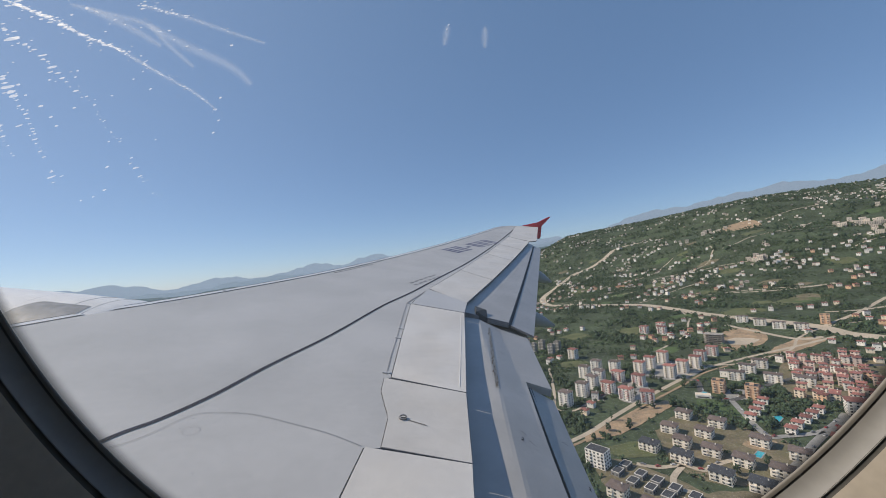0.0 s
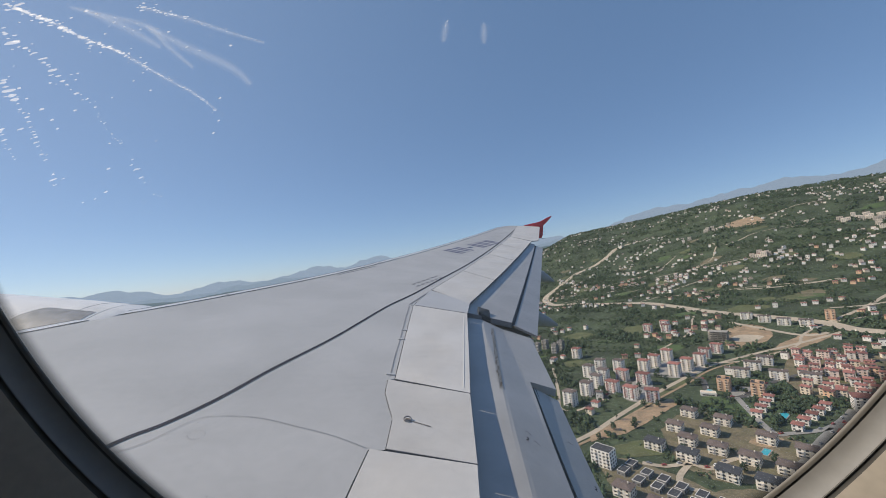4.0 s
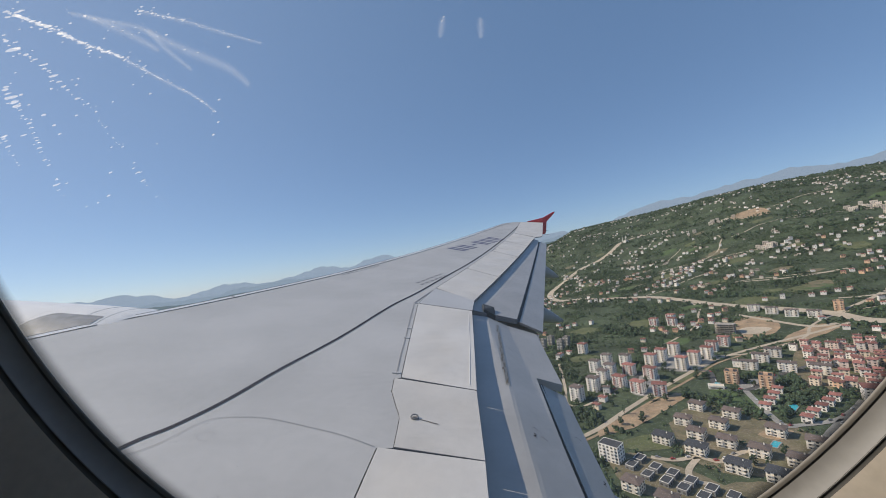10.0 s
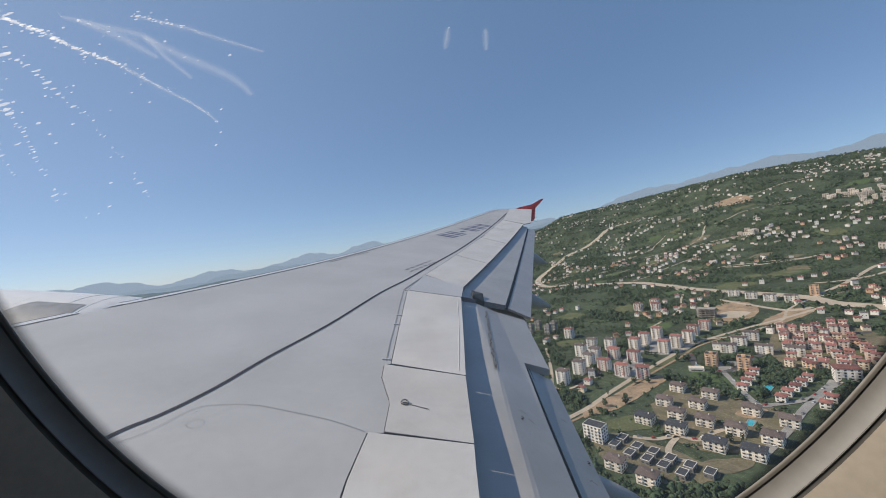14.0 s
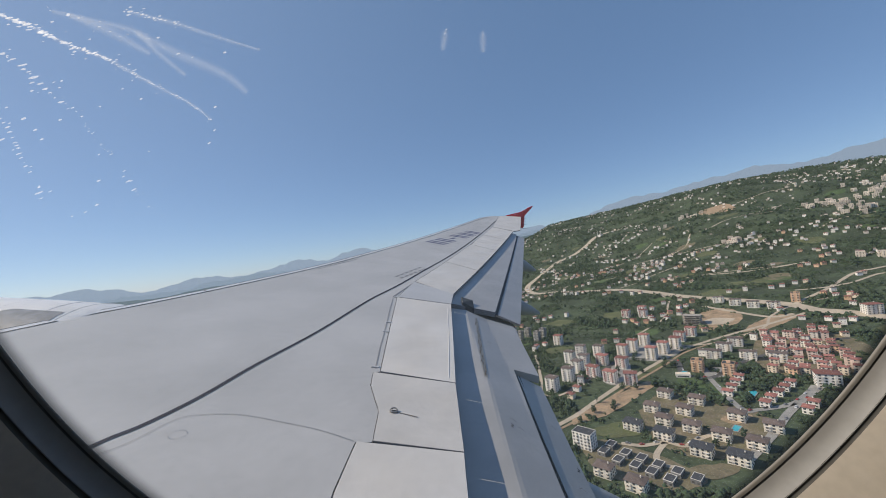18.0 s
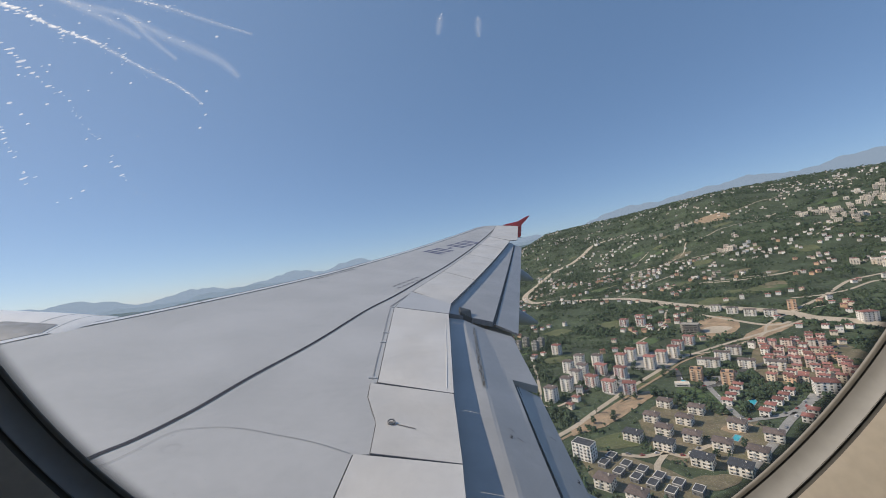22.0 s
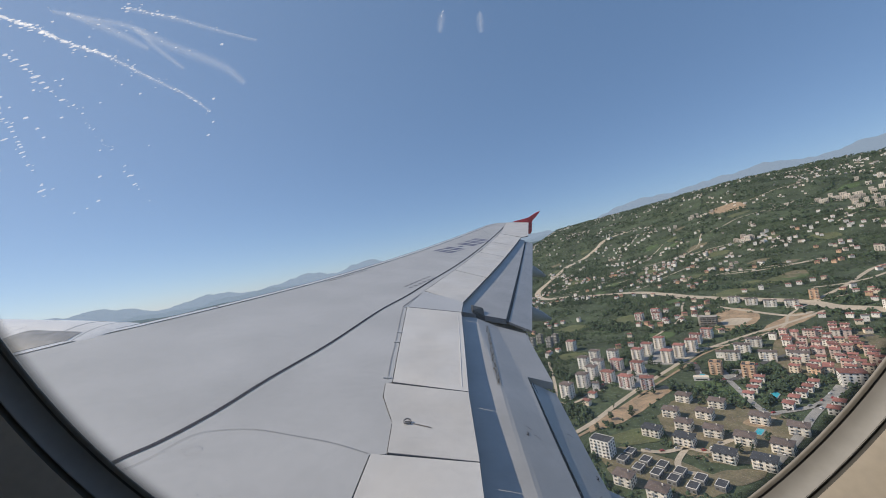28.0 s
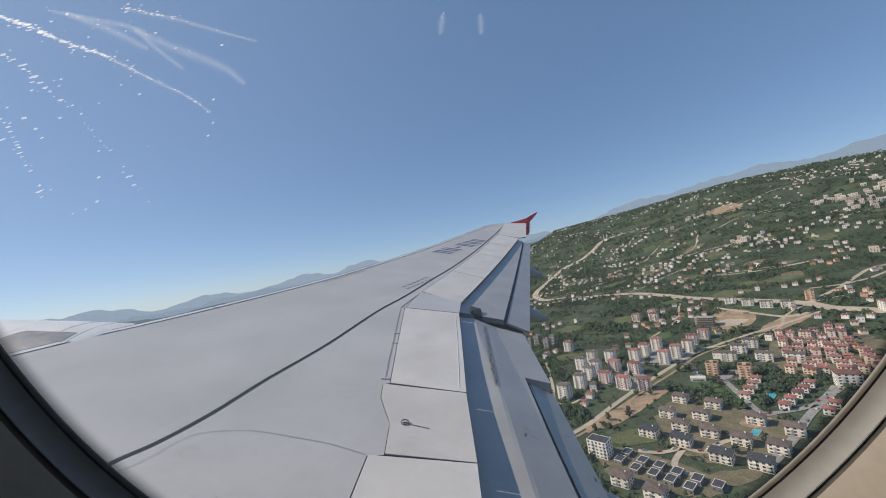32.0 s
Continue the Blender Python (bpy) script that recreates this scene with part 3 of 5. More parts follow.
# tip fence


def fence_mesh():
    prof = [(8.45, 2.45), (8.80, 2.55), (9.10, 2.64), (9.40, 2.83), (9.53, 2.90), (9.58, 2.89), (9.40, 2.66), (9.25, 2.48), (9.25, 2.05), (9.20, 1.97), (9.08, 1.97), (8.98, 2.25), (8.75, 2.38)]
    bm = bmesh.new()
    front = [bm.verts.new((x, 16.97, z)) for x, z in prof]
    back = [bm.verts.new((x, 17.03, z)) for x, z in prof]
    bm.faces.new(front)
    bm.faces.new(back[::-1])
    for i in range(len(prof)):
        j = (i + 1) % len(prof)
        bm.faces.new((front[i], back[i], back[j], front[j]))
    bmesh.ops.recalc_face_normals(bm, faces=bm.faces)
    bmesh.ops.bevel(bm, geom=list(bm.edges), offset=0.012, segments=2, affect="EDGES")
    me = bpy.data.meshes.new("wingtip_fence")
    bm.to_mesh(me)
    bm.free()
    me.materials.append(FENCE_RED)
    return me


put("wingtip_fence", fence_mesh(), wing, "red painted swept wingtip fence")

# flap track fairings


def lathe_x(name, stations, axis_y, axis_z, mat, sides=20, squash=1.0):
    """A body of revolution along x: stations of (x, radius, axis drop)."""
    vs, fs = [], []
    for x, r, dz in stations:
        for i in range(sides):
            a = 2 * math.pi * i / sides
            vs.append((x, axis_y + r * math.sin(a) * squash, axis_z + dz + r * math.cos(a)))
    for j in range(len(stations) - 1):
        for i in range(sides):
            a, b = j * sides + i, j * sides + (i + 1) % sides
            fs.append((a, b, b + sides, a + sides))
    fs.append(tuple(range(sides))[::-1])
    fs.append(tuple(range((len(stations) - 1) * sides, len(stations) * sides)))
    return mesh_from(name, vs, fs, mat, True)


for y, x_te, length in ((3.9, 6.25, 0.45), (8.0, 6.85, 0.40), (11.2, 7.80, 0.30)):
    z0 = wing_z(y) - 0.36
    st = [(x_te - 2.2, 0.05, 0.05), (x_te - 1.6, 0.17, 0.0), (x_te - 0.7, 0.20, -0.08), (x_te, 0.15, -0.14), (x_te + length * 0.6, 0.085, -0.20), (x_te + length, 0.02, -0.24)]
    put("flap_track_fairing", lathe_x("flap_track_fairing", st, y, z0, FLAP_PAINT, 16, 0.7), wing, "grey canoe-shaped flap track fairing")
for i, y in enumerate((14.4, 15.2, 16.0, 16.7)):
    x = 8.30 + (y - 13.86) * 0.26
    put("static_wick", lathe_x("static_wick", [(x, 0.006, 0), (x + 0.22, 0.004, -0.01)], y, wing_z(y), SEAL_BLACK, 6), wing)

# engine nacelle
nacelle = put("engine_nacelle", lathe_x("engine_nacelle", [(-2.0, 0.86, 0), (-2.08, 0.95, 0), (-1.95, 1.03, 0), (-1.5, 1.12, 0), (-0.8, 1.17, 0), (0.2, 1.18, 0), (1.2, 1.168, 0), (1.75, 1.15, 0), (2.0, 1.07, 0), (2.3, 0.90, -0.02), (3.2, 0.7, -0.05)],
                                         5.75, -0.715, NACELLE, 64), airliner, "polished metal engine cowl gleaming in the sun")
for x, r in ((1.02, 1.1703), (1.48, 1.1613), (1.70, 1.1533)):
    put("cowl_joint", lathe_x("cowl_joint", [(x - 0.004, r - 0.003, 0), (x, r + 0.0008, 0), (x + 0.004, r - 0.004, 0)], 5.75, -0.715, SEAM_GREY, 64), nacelle)


def cowl_reflection_mesh():
    """The cowl's dark reflection painted as a patch over its inboard side, its front corners rounded."""
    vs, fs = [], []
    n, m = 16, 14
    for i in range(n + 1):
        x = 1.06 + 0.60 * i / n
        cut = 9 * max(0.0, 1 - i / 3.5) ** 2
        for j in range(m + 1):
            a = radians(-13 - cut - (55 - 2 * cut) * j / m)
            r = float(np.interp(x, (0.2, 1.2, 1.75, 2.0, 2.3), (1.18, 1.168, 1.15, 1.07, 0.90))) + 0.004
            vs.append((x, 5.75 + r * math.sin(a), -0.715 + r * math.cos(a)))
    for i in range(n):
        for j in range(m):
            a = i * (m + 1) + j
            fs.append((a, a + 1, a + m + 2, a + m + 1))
    return mesh_from("cowl_patch", vs, fs, REFLECTION_WHEEL_GREY, True)


put("cowl_patch", cowl_reflection_mesh(), nacelle, "dark grey reflection painted on the inboard side of the cowl")
put("pylon", prism("pylon", [(-0.6, 5.68), (-0.3, 5.62), (1.6, 5.60), (1.6, 5.90), (-0.3, 5.88), (-0.6, 5.82)], lambda x, y: 0.20, 0.5, WING_PAINT, 0.03), airliner, "engine pylon under the wing")

# ---- cabin side wall with the window ----
WX, WZ, WA, WB, WD = EYE.x + 0.008, EYE.z + 0.122, 0.144, 0.2045, EYE.y + 0.085


def window_ring(name, loops, mat, parent, label="", closed=False):
    """Loops of (outward offset, depth inward from the pane) lofted round the window's oval."""
    n = 224
    vs, fs = [], []
    for off, dep in loops:
        for i in range(n):
            a = 2 * math.pi * i / n
            vs.append((WX + (WA + off) * math.cos(a), WD - dep, WZ + (WB + off) * math.sin(a)))
    for j in range(len(loops) - 1):
        for i in range(n):
            a, b = j * n + i, j * n + (i + 1) % n
            fs.append((a, b, b + n, a + n))
    return put(name, mesh_from(name, vs, fs, mat, True), parent, label)


window_1 = tagged(new("window_1"), "oval airliner cabin window with a scuffed acrylic pane", "window", kind="structure")
window_1.matrix_world = AIR
window_ring("window_seal", [(0.0010, -0.0010), (0.0, 0.0), (0.0003, 0.0003), (0.0008, 0.0005)], LIP, window_1, "taupe rubber seal round the pane")
window_ring("seal_groove", [(0.0008, 0.0005), (0.0010, 0.0004), (0.0013, 0.0006)], RUBBER, window_1, "dark groove of the window seal")
window_ring("reveal", [(0.0013, 0.0006), (0.0018, 0.0010), (0.0025, 0.0016), (0.0032, 0.0026), (0.0035, 0.0034), (0.0037, 0.0042)], REVEAL, window_1, "pale grey curved window reveal")
window_ring("shade_slot", [(0.0036, 0.0041), (0.0042, 0.0042), (0.0046, 0.0048)], RUBBER, window_1, "dark slot of the window shade")
window_ring("bezel", [(0.0046, 0.0048), (0.0075, 0.0075), (0.0140, 0.0125), (0.0230, 0.0200), (0.0380, 0.0350), (0.060, 0.050)], TRIM, window_1, "beige plastic window bezel")
PANE = pane_material()
pane_vs = [(WX + (WA + 0.004) * math.cos(2 * math.pi * i / 64), WD + 0.003, WZ + (WB + 0.004) * math.sin(2 * math.pi * i / 64)) for i in range(64)]
pane = put("pane", mesh_from("pane", pane_vs, [tuple(range(64))], PANE), window_1, "clear scuffed acrylic pane")
pane.visible_shadow = False


AXIS_Z, SKIN_R, LINING_R = 1.20, 1.710, 1.672


def tube_y(r, z):
    return math.sqrt(max(0.0, r * r - (z - AXIS_Z) ** 2))


def tube_mesh(name, radius, mat, own_x, own_z, win_x, win_z):
    """The fuselage as a tube along x, open at every cabin window of both sides; the viewer's own opening is own_x by own_z."""
    x_lines = [-7.0]
    for i in range(-22, 18):
        c = WX + 0.533 * i
        x_lines += [c - (own_x if i == 0 else win_x), c + (own_x if i == 0 else win_x)]
    x_lines.append(15.0)
    z_win = WZ - 0.03
    a_lo, a_hi = [math.asin((z_win + s * win_z - AXIS_Z) / radius) for s in (-1, 1)]
    o_lo, o_hi = [math.asin((WZ + s * own_z - AXIS_Z) / radius) for s in (-1, 1)]
    right = sorted([o_lo, a_lo, a_hi, o_hi])
    angles = right + [o_hi + (math.pi - a_hi - o_hi) * k / 8 for k in range(1, 8)] + [math.pi - a_hi, math.pi - a_lo] + [math.pi - a_lo + (math.pi + a_lo + o_lo) * k / 12 for k in range(1, 12)]
    m = len(angles)
    vs = [(x, radius * math.cos(a), AXIS_Z + radius * math.sin(a)) for x in x_lines for a in angles]
    fs = []
    for i in range(len(x_lines) - 1):
        mid = (x_lines[i] + x_lines[i + 1]) / 2
        own = abs(mid - WX) < 0.01
        hole = i % 2 == 1 and 0 < i < len(x_lines) - 2
        for j in range(m):
            if own and 0 <= j <= 2:
                continue
            if hole and not own and (j == 1 or j == 11):
                continue
            a, c = i * m + j, i * m + (j + 1) % m
            fs.append((a, c, c + m, a + m))
    for i in (0, len(x_lines) - 1):
        fs.append(tuple(range(i * m, i * m + m)))
    return mesh_from(name, vs, fs, mat)


def collar_mesh(name, inner, outer, mat):
    """A ring from the window's oval out to the tube's wall: inner (offset, y), outer (half width, half height, tube radius)."""
    n, rows = 64, 5
    vs, fs = [], []
    for k in range(rows):
        t = k / (rows - 1)
        for i in range(n):
            a = 2 * math.pi * i / n
            rx, rz = (WA + inner[0]) * (1 - t) + outer[0] * t, (WB + inner[0]) * (1 - t) + outer[1] * t
            z = WZ + rz * math.sin(a)
            e = t * t * (3 - 2 * t)
            vs.append((WX + rx * math.cos(a), inner[1] * (1 - e) + tube_y(outer[2], z) * e, z))
    for j in range(rows - 1):
        for i in range(n):
            a, c = j * n + i, j * n + (i + 1) % n
            fs.append((a, c, c + n, a + n))
    return mesh_from(name, vs, fs, mat, True)


fuselage = put("fuselage", tube_mesh("fuselage", SKIN_R, WHITE_SKIN, 0.20, 0.27, 0.15, 0.21), airliner, "white painted fuselage with a row of cabin windows")
put("window_surround", collar_mesh("window_surround", (0.026, WD + 0.002), (0.262, 0.40, SKIN_R + 0.004), WHITE_SKIN), fuselage)
wall = tagged(put("wall_cabin", tube_mesh("wall_cabin", LINING_R, LINING, 0.20, 0.27, 0.15, 0.21)), "pale cabin lining with a row of window openings", "wall", kind="structure")
wall.matrix_world = AIR
collar = tagged(put("trim", collar_mesh("trim", (0.058, WD - 0.0490), (0.262, 0.40, LINING_R - 0.004), TRIM)), "beige side wall panel around the window", "wall panel", kind="structure")
collar.matrix_world = AIR
cabin_floor = tagged(put("floor", boxes_mesh("floor", [(-6.9, 14.9, -1.2, 1.2, 0.06, 0.12)], TRIM)), "plain beige cabin floor", "floor", kind="structure")
cabin_floor.matrix_world = AIR

# ---- the land ----


def fade(a, b, v):
    t = np.clip((v - a) / (b - a), 0, 1)
    return t * t * (3 - 2 * t)


def land(x, y):
    """Height of the land: a shelf under the aircraft that climbs through gullies to a ridge inland."""
    x, y = np.asarray(x, float), np.asarray(y, float)
    r, az = np.hypot(x, y), np.degrees(np.arctan2(x, y))
    top = np.interp(az, [-180, -60, -10, 6, 12, 16, 19, 23, 31, 36, 42, 47, 54, 70, 180], [90, 90, 110, 130, 150, 200, 280, 318, 350, 378, 400, 394, 366, 330, 90])
    roll = 9 * np.sin(x / 310 + 1.3) * np.cos(y / 270) + 6 * np.sin((x + y) / 170 + 0.5)
    gully = 34 * np.sin(x / 420 + 0.8) * np.cos(y / 510 + 0.4) + 16 * np.sin((x - 0.6 * y) / 190) + 9 * np.sin((x + 0.4 * y) / 83 + 1.0)
    return top * fade(640, 3300, r) + roll * fade(500, 1000, r) + gully * fade(1000, 1900, r) * (1 - 0.75 * fade(2600, 3300, r))


def land_z(x, y):
    return float(land(x, y))


def ground_mesh():
    radii = [0, 60] + list(np.geomspace(110, 4700, 95))
    fine = list(np.arange(-20, 100, 0.75)) + list(np.arange(100, 340, 6.0))
    n = len(fine)
    az = np.radians(np.array(fine))
    R, A = np.meshgrid(np.array(radii[1:]), az, indexing="ij")
    X, Y = R * np.sin(A), R * np.cos(A)
    Z = land(X, Y)
    co = np.concatenate([[[0, 0, 0]], np.stack([X, Y, Z], -1).reshape(-1, 3)])
    faces = [(0, 1 + (i + 1) % n, 1 + i) for i in range(n)]
    m = len(radii) - 1
    for j in range(m - 1):
        for i in range(n):
            a, b = 1 + j * n + i, 1 + j * n + (i + 1) % n
            faces.append((a, b, b + n, a + n))
    return mesh_from("ground", co, faces, GRASS, True)


tagged(put("ground", ground_mesh()), "green hilly land with orchards and bare patches", "ground", kind="structure")


def range_mesh(name, radius, base, amp, seed, mat, rise):
    """A far mountain range: a ring of slopes with an uneven crest."""
    n = 1440
    rows = []
    for lift, out in ((0.0, -200), (0.6, -90), (1.0, 0), (0.0, 60)):
        row = []
        for i in range(n):
            a = 2 * math.pi * i / n
            c, s = math.cos(a), math.sin(a)
            deg = math.degrees(a) - (360 if a > math.pi else 0)
            crest = base - 95 * math.exp(-((deg + 40) / 26) ** 2) + rise * float(fade(18, 42, deg)) * float(1 - fade(70, 110, deg)) + amp * noise.fractal(Vector((c * 6.5, s * 6.5, seed)), 0.85, 2.2, 6) * 1.2
            row.append(((radius + out) * s, (radius + out) * c, crest * lift - 30 * (lift == 0)))
        rows.append(row)
    vs = [v for row in rows for v in row]
    fs = []
    for j in range(len(rows) - 1):
        for i in range(n):
            a, b = j * n + i, j * n + (i + 1) % n
            fs.append((a, b, b + n, a + n))
    return mesh_from(name, vs, fs, mat, True)


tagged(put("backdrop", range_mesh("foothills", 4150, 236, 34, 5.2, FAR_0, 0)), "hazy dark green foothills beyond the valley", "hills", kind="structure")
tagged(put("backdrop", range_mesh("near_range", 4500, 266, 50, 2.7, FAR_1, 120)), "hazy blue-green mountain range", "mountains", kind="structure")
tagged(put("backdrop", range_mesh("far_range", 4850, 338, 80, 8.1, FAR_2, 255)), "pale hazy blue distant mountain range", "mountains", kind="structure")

# ---- roads and open ground ----
MAIN_ROAD = [(1073, 1874), (990, 1934), (891, 1898), (794, 1802), (711, 1746), (622, 1702), (501, 1573), (423, 1502), (376, 1436), (354, 1339), (359, 1235), (414, 1124), (459, 1067), (523, 996), (549, 909),
             (565, 829), (600, 742), (623, 688), (639, 642), (639, 599), (656, 563), (665, 520), (677, 484)]
VALLEY_ROAD = [(94, 382), (137, 405), (181, 437), (239, 477), (304, 519), (363, 555), (425, 574), (492, 585), (564, 592), (618, 599)]
YARD_ROAD = [(543, 733), (556, 666), (571, 614), (604, 605)]
TOWN_ROAD = [(309, 540), (332, 517), (307, 466), (325, 446), (358, 458), (399, 478), (458, 493), (515, 507), (564, 490)]
BLOCK_STREET = [(155, 470), (196, 500), (238, 532), (272, 556), (309, 540)]
LANE = [(325, 446), (295, 367), (307, 358), (340, 358), (369, 370), (398, 387)]
LANE_2 = [(404, 384), (365, 366), (322, 343), (280, 316), (226, 285)]
LANE_3 = [(156, 341), (171, 332), (192, 331), (203, 321), (219, 327), (237, 331)]
LANE_4 = [(192, 331), (174, 316), (169, 303), (179, 294)]
WEST_TRACK = [(166, 646), (140, 533), (125, 475), (143, 464), (174, 483), (190, 486)]
HILL_ROAD = [(727, 942), (769, 900), (819, 873), (898, 848)]
HILL_ROAD_2 = [(714, 706), (753, 687), (807, 682), (876, 694), (900, 679)]
HILL_ROAD_3 = [(639, 642), (737, 673), (859, 724), (911, 724), (965, 725), (1100, 760)]
ROADS = ((MAIN_ROAD, 22, DUSTY_ROAD, "wide dusty road bending across the hillside"), (VALLEY_ROAD, 6, DUSTY_ROAD, "pale unpaved road past the apartment blocks"),
         (YARD_ROAD, 8, DUSTY_ROAD, "pale dirt road across the building yard"), (TOWN_ROAD, 7, ASPHALT, "asphalt street between apartment blocks"), (BLOCK_STREET, 6, ASPHALT, "asphalt street between white towers"),
         (LANE, 6, PAVING, "pale lane between villas"), (LANE_2, 7, PAVING, "grey concrete lane past the villas"), (LANE_3, 5, DUSTY_ROAD, "pale lane between villas"), (LANE_4, 5, DUSTY_ROAD, "pale lane between villas"),
         ([(88, 372), (133, 394), (178, 425), (243, 467), (309, 508), (366, 545), (428, 563), (492, 573)], 3.5, DIRT, "brown earth track beside the valley road"), (WEST_TRACK, 4, DUSTY_ROAD, "narrow pale track past the towers"),
         (HILL_ROAD, 6, DUSTY_ROAD, "narrow pale hill road"), (HILL_ROAD_2, 6, DUSTY_ROAD, "narrow pale hill road"), (HILL_ROAD_3, 7, DUSTY_ROAD, "narrow pale hill road"))
ROAD_POINTS = []
for line, width, mat, label in ROADS:
    sm = smooth_line(line, 10)
    tagged(put("road", strip("road", sm, width, land_z, mat, 0.6 if width > 8 else 0.5)), label, "road", kind="structure")
    ROAD_POINTS += [(x, y, width / 2 + (6 if width > 8 else 3)) for x, y in sm]


def patch(name, outline, mat, label, lift=0.35, cat="yard"):
    sm = [(x + 2.2 * noise.noise(Vector((x / 9, y / 9, 1.7))), y + 2.2 * noise.noise(Vector((x / 9, y / 9, 6.1)))) for x, y in smooth_line(outline + outline[:1], 10)[:-1]]
    c = (sum(p[0] for p in sm) / len(sm), sum(p[1] for p in sm) / len(sm))
    vs, n = [(c[0], c[1], land_z(*c) + lift)], len(sm)
    for k in (0.35, 0.7, 1.0):
        vs += [(c[0] + (x - c[0]) * k, c[1] + (y - c[1]) * k, land_z(c[0] + (x - c[0]) * k, c[1] + (y - c[1]) * k) + lift) for x, y in sm]
    fs = [(0, 1 + i, 1 + (i + 1) % n) for i in range(n)]
    fs += [(1 + j * n + i, 1 + (j + 1) * n + i, 1 + (j + 1) * n + (i + 1) % n, 1 + j * n + (i + 1) % n) for j in range(2) for i in range(n)]
    PATCHES.append((c[0], c[1], 0.7 * max(math.hypot(p[0] - c[0], p[1] - c[1]) for p in sm)))
    return tagged(put(name, mesh_from(name, vs, fs, mat)), label, cat, kind="structure")


PATCHES = []
patch("dirt_yard", [(128, 388), (173, 398), (238, 436), (262, 454), (258, 464), (231, 454), (184, 430), (140, 410)], DIRT, "scraped reddish earth bank beside the road", 0.40)
patch("dirt_yard", [(224, 452), (285, 491), (340, 524), (344, 537), (291, 511), (230, 466)], MEADOW, "dry grassy verge beside the road", 0.30)
patch("dirt_yard", [(456, 631), (473, 609), (514, 619), (550, 648), (563, 693), (537, 711), (492, 684)], DIRT, "bare earth building yard", 0.40)
patch("paved_yard", [(478, 640), (500, 628), (528, 640), (512, 662), (490, 662)], DUSTY_ROAD, "pale concrete apron in the building yard", 0.55)
patch("dirt_yard", [(490, 581), (528, 574), (591, 591), (584, 617), (523, 602)], DIRT, "bare earth beside the road")
patch("dirt_yard", [(161, 285), (203, 275), (222, 286), (193, 293)], YARD, "bare earth lot below the villas")
patch("dirt_yard", [(262, 352), (284, 362), (292, 350), (270, 340)], DIRT, "reddish earth terrace between the villas")
patch("sports_court", [(275, 436), (292, 422), (315, 447), (296, 458)], LAWN, "green sports court", 0.5, "court")
patch("lawn", [(170, 770), (199, 757), (214, 800), (180, 817)], LAWN, "bright green field", cat="field")
patch("lawn", [(300, 440), (322, 420), (312, 396), (286, 410)], LAWN, "green lawn beside the pool", cat="lawn")
patch("lawn", [(150, 352), (185, 352), (188, 378), (140, 372)], MEADOW, "rough green slope above the row houses", cat="field")
patch("paved_yard", [(205, 395), (250, 425), (290, 395), (300, 330), (250, 300), (205, 300), (185, 335)], YARD, "worn grass and paving around the villas", 0.25)
patch("paved_yard", [(120, 345), (150, 348), (190, 280), (150, 272), (118, 310)], YARD, "worn grass and paving around the row houses", 0.25)
patch("paved_yard", [(430, 500), (500, 556), (565, 530), (555, 460), (490, 404), (430, 388), (372, 421)], YARD, "worn yards between the tiled houses", 0.25)
patch("paved_yard", [(330, 470), (350, 480), (365, 460), (345, 440), (325, 452)], PAVING, "concrete forecourt below the blocks", 0.45)
patch("paved_yard", [(205, 495), (262, 545), (272, 530), (225, 462)], PAVING, "concrete forecourt round the red blocks", 0.3)
patch("paved_yard", [(275, 560), (345, 612), (385, 572), (318, 528)], PAVING, "concrete forecourt round the white towers", 0.3)
patch("dirt_yard", [(1232, 1617), (1318, 1554), (1248, 1435), (1171, 1492)], DIRT, "bare pinkish quarry on the hill", 1.5)
patch("dirt_yard", [(935, 715), (985, 745), (1040, 800), (1060, 780), (1010, 715), (950, 690)], DIRT, "bare earth round the new housing", 1.0)

# small fields and tracks over the hillside
frng = random.Random(31)
for i in range(70):
    az, r = radians(frng.uniform(8, 58)), frng.uniform(560, 2000)
    cx, cy, s = r * math.sin(az), r * math.cos(az), frng.uniform(16, 46)
    if min(math.hypot(cx - x, cy - y) for x, y, c in ROAD_POINTS) < s:
        continue
    turn = frng.uniform(0, 3.1)
    quad = [(cx + s * frng.uniform(0.7, 1.3) * math.cos(turn + a), cy + 0.7 * s * frng.uniform(0.7, 1.3) * math.sin(turn + a)) for a in (0.7, 2.4, 3.9, 5.5)]
    k = (0, 1, 1, 0, 1, 2)[i % 6]
    patch("field", quad, (LAWN, MEADOW, YARD)[k], ("bright green meadow", "dry yellowish meadow", "half-bare ploughed earth")[k], 0.6, "field")
for i in range(16):
    az, r = radians(frng.uniform(10, 56)), frng.uniform(640, 2100)
    x, y, a = r * math.sin(az), r * math.cos(az), frng.uniform(-0.9, 0.4)
    line = []
    for k in range(9):
        line.append((x, y))
        a += frng.uniform(-0.4, 0.4)
        x, y = x + 46 * math.cos(a), y + 46 * math.sin(a)
    sm = smooth_line(line, 5)
    tagged(put("track", strip("track", sm, 4.0, land_z, DUSTY_ROAD, 0.6)), "pale farm track between orchards", "track", kind="structure")
    ROAD_POINTS += [(px, py, 4.0) for px, py in sm[::2]]


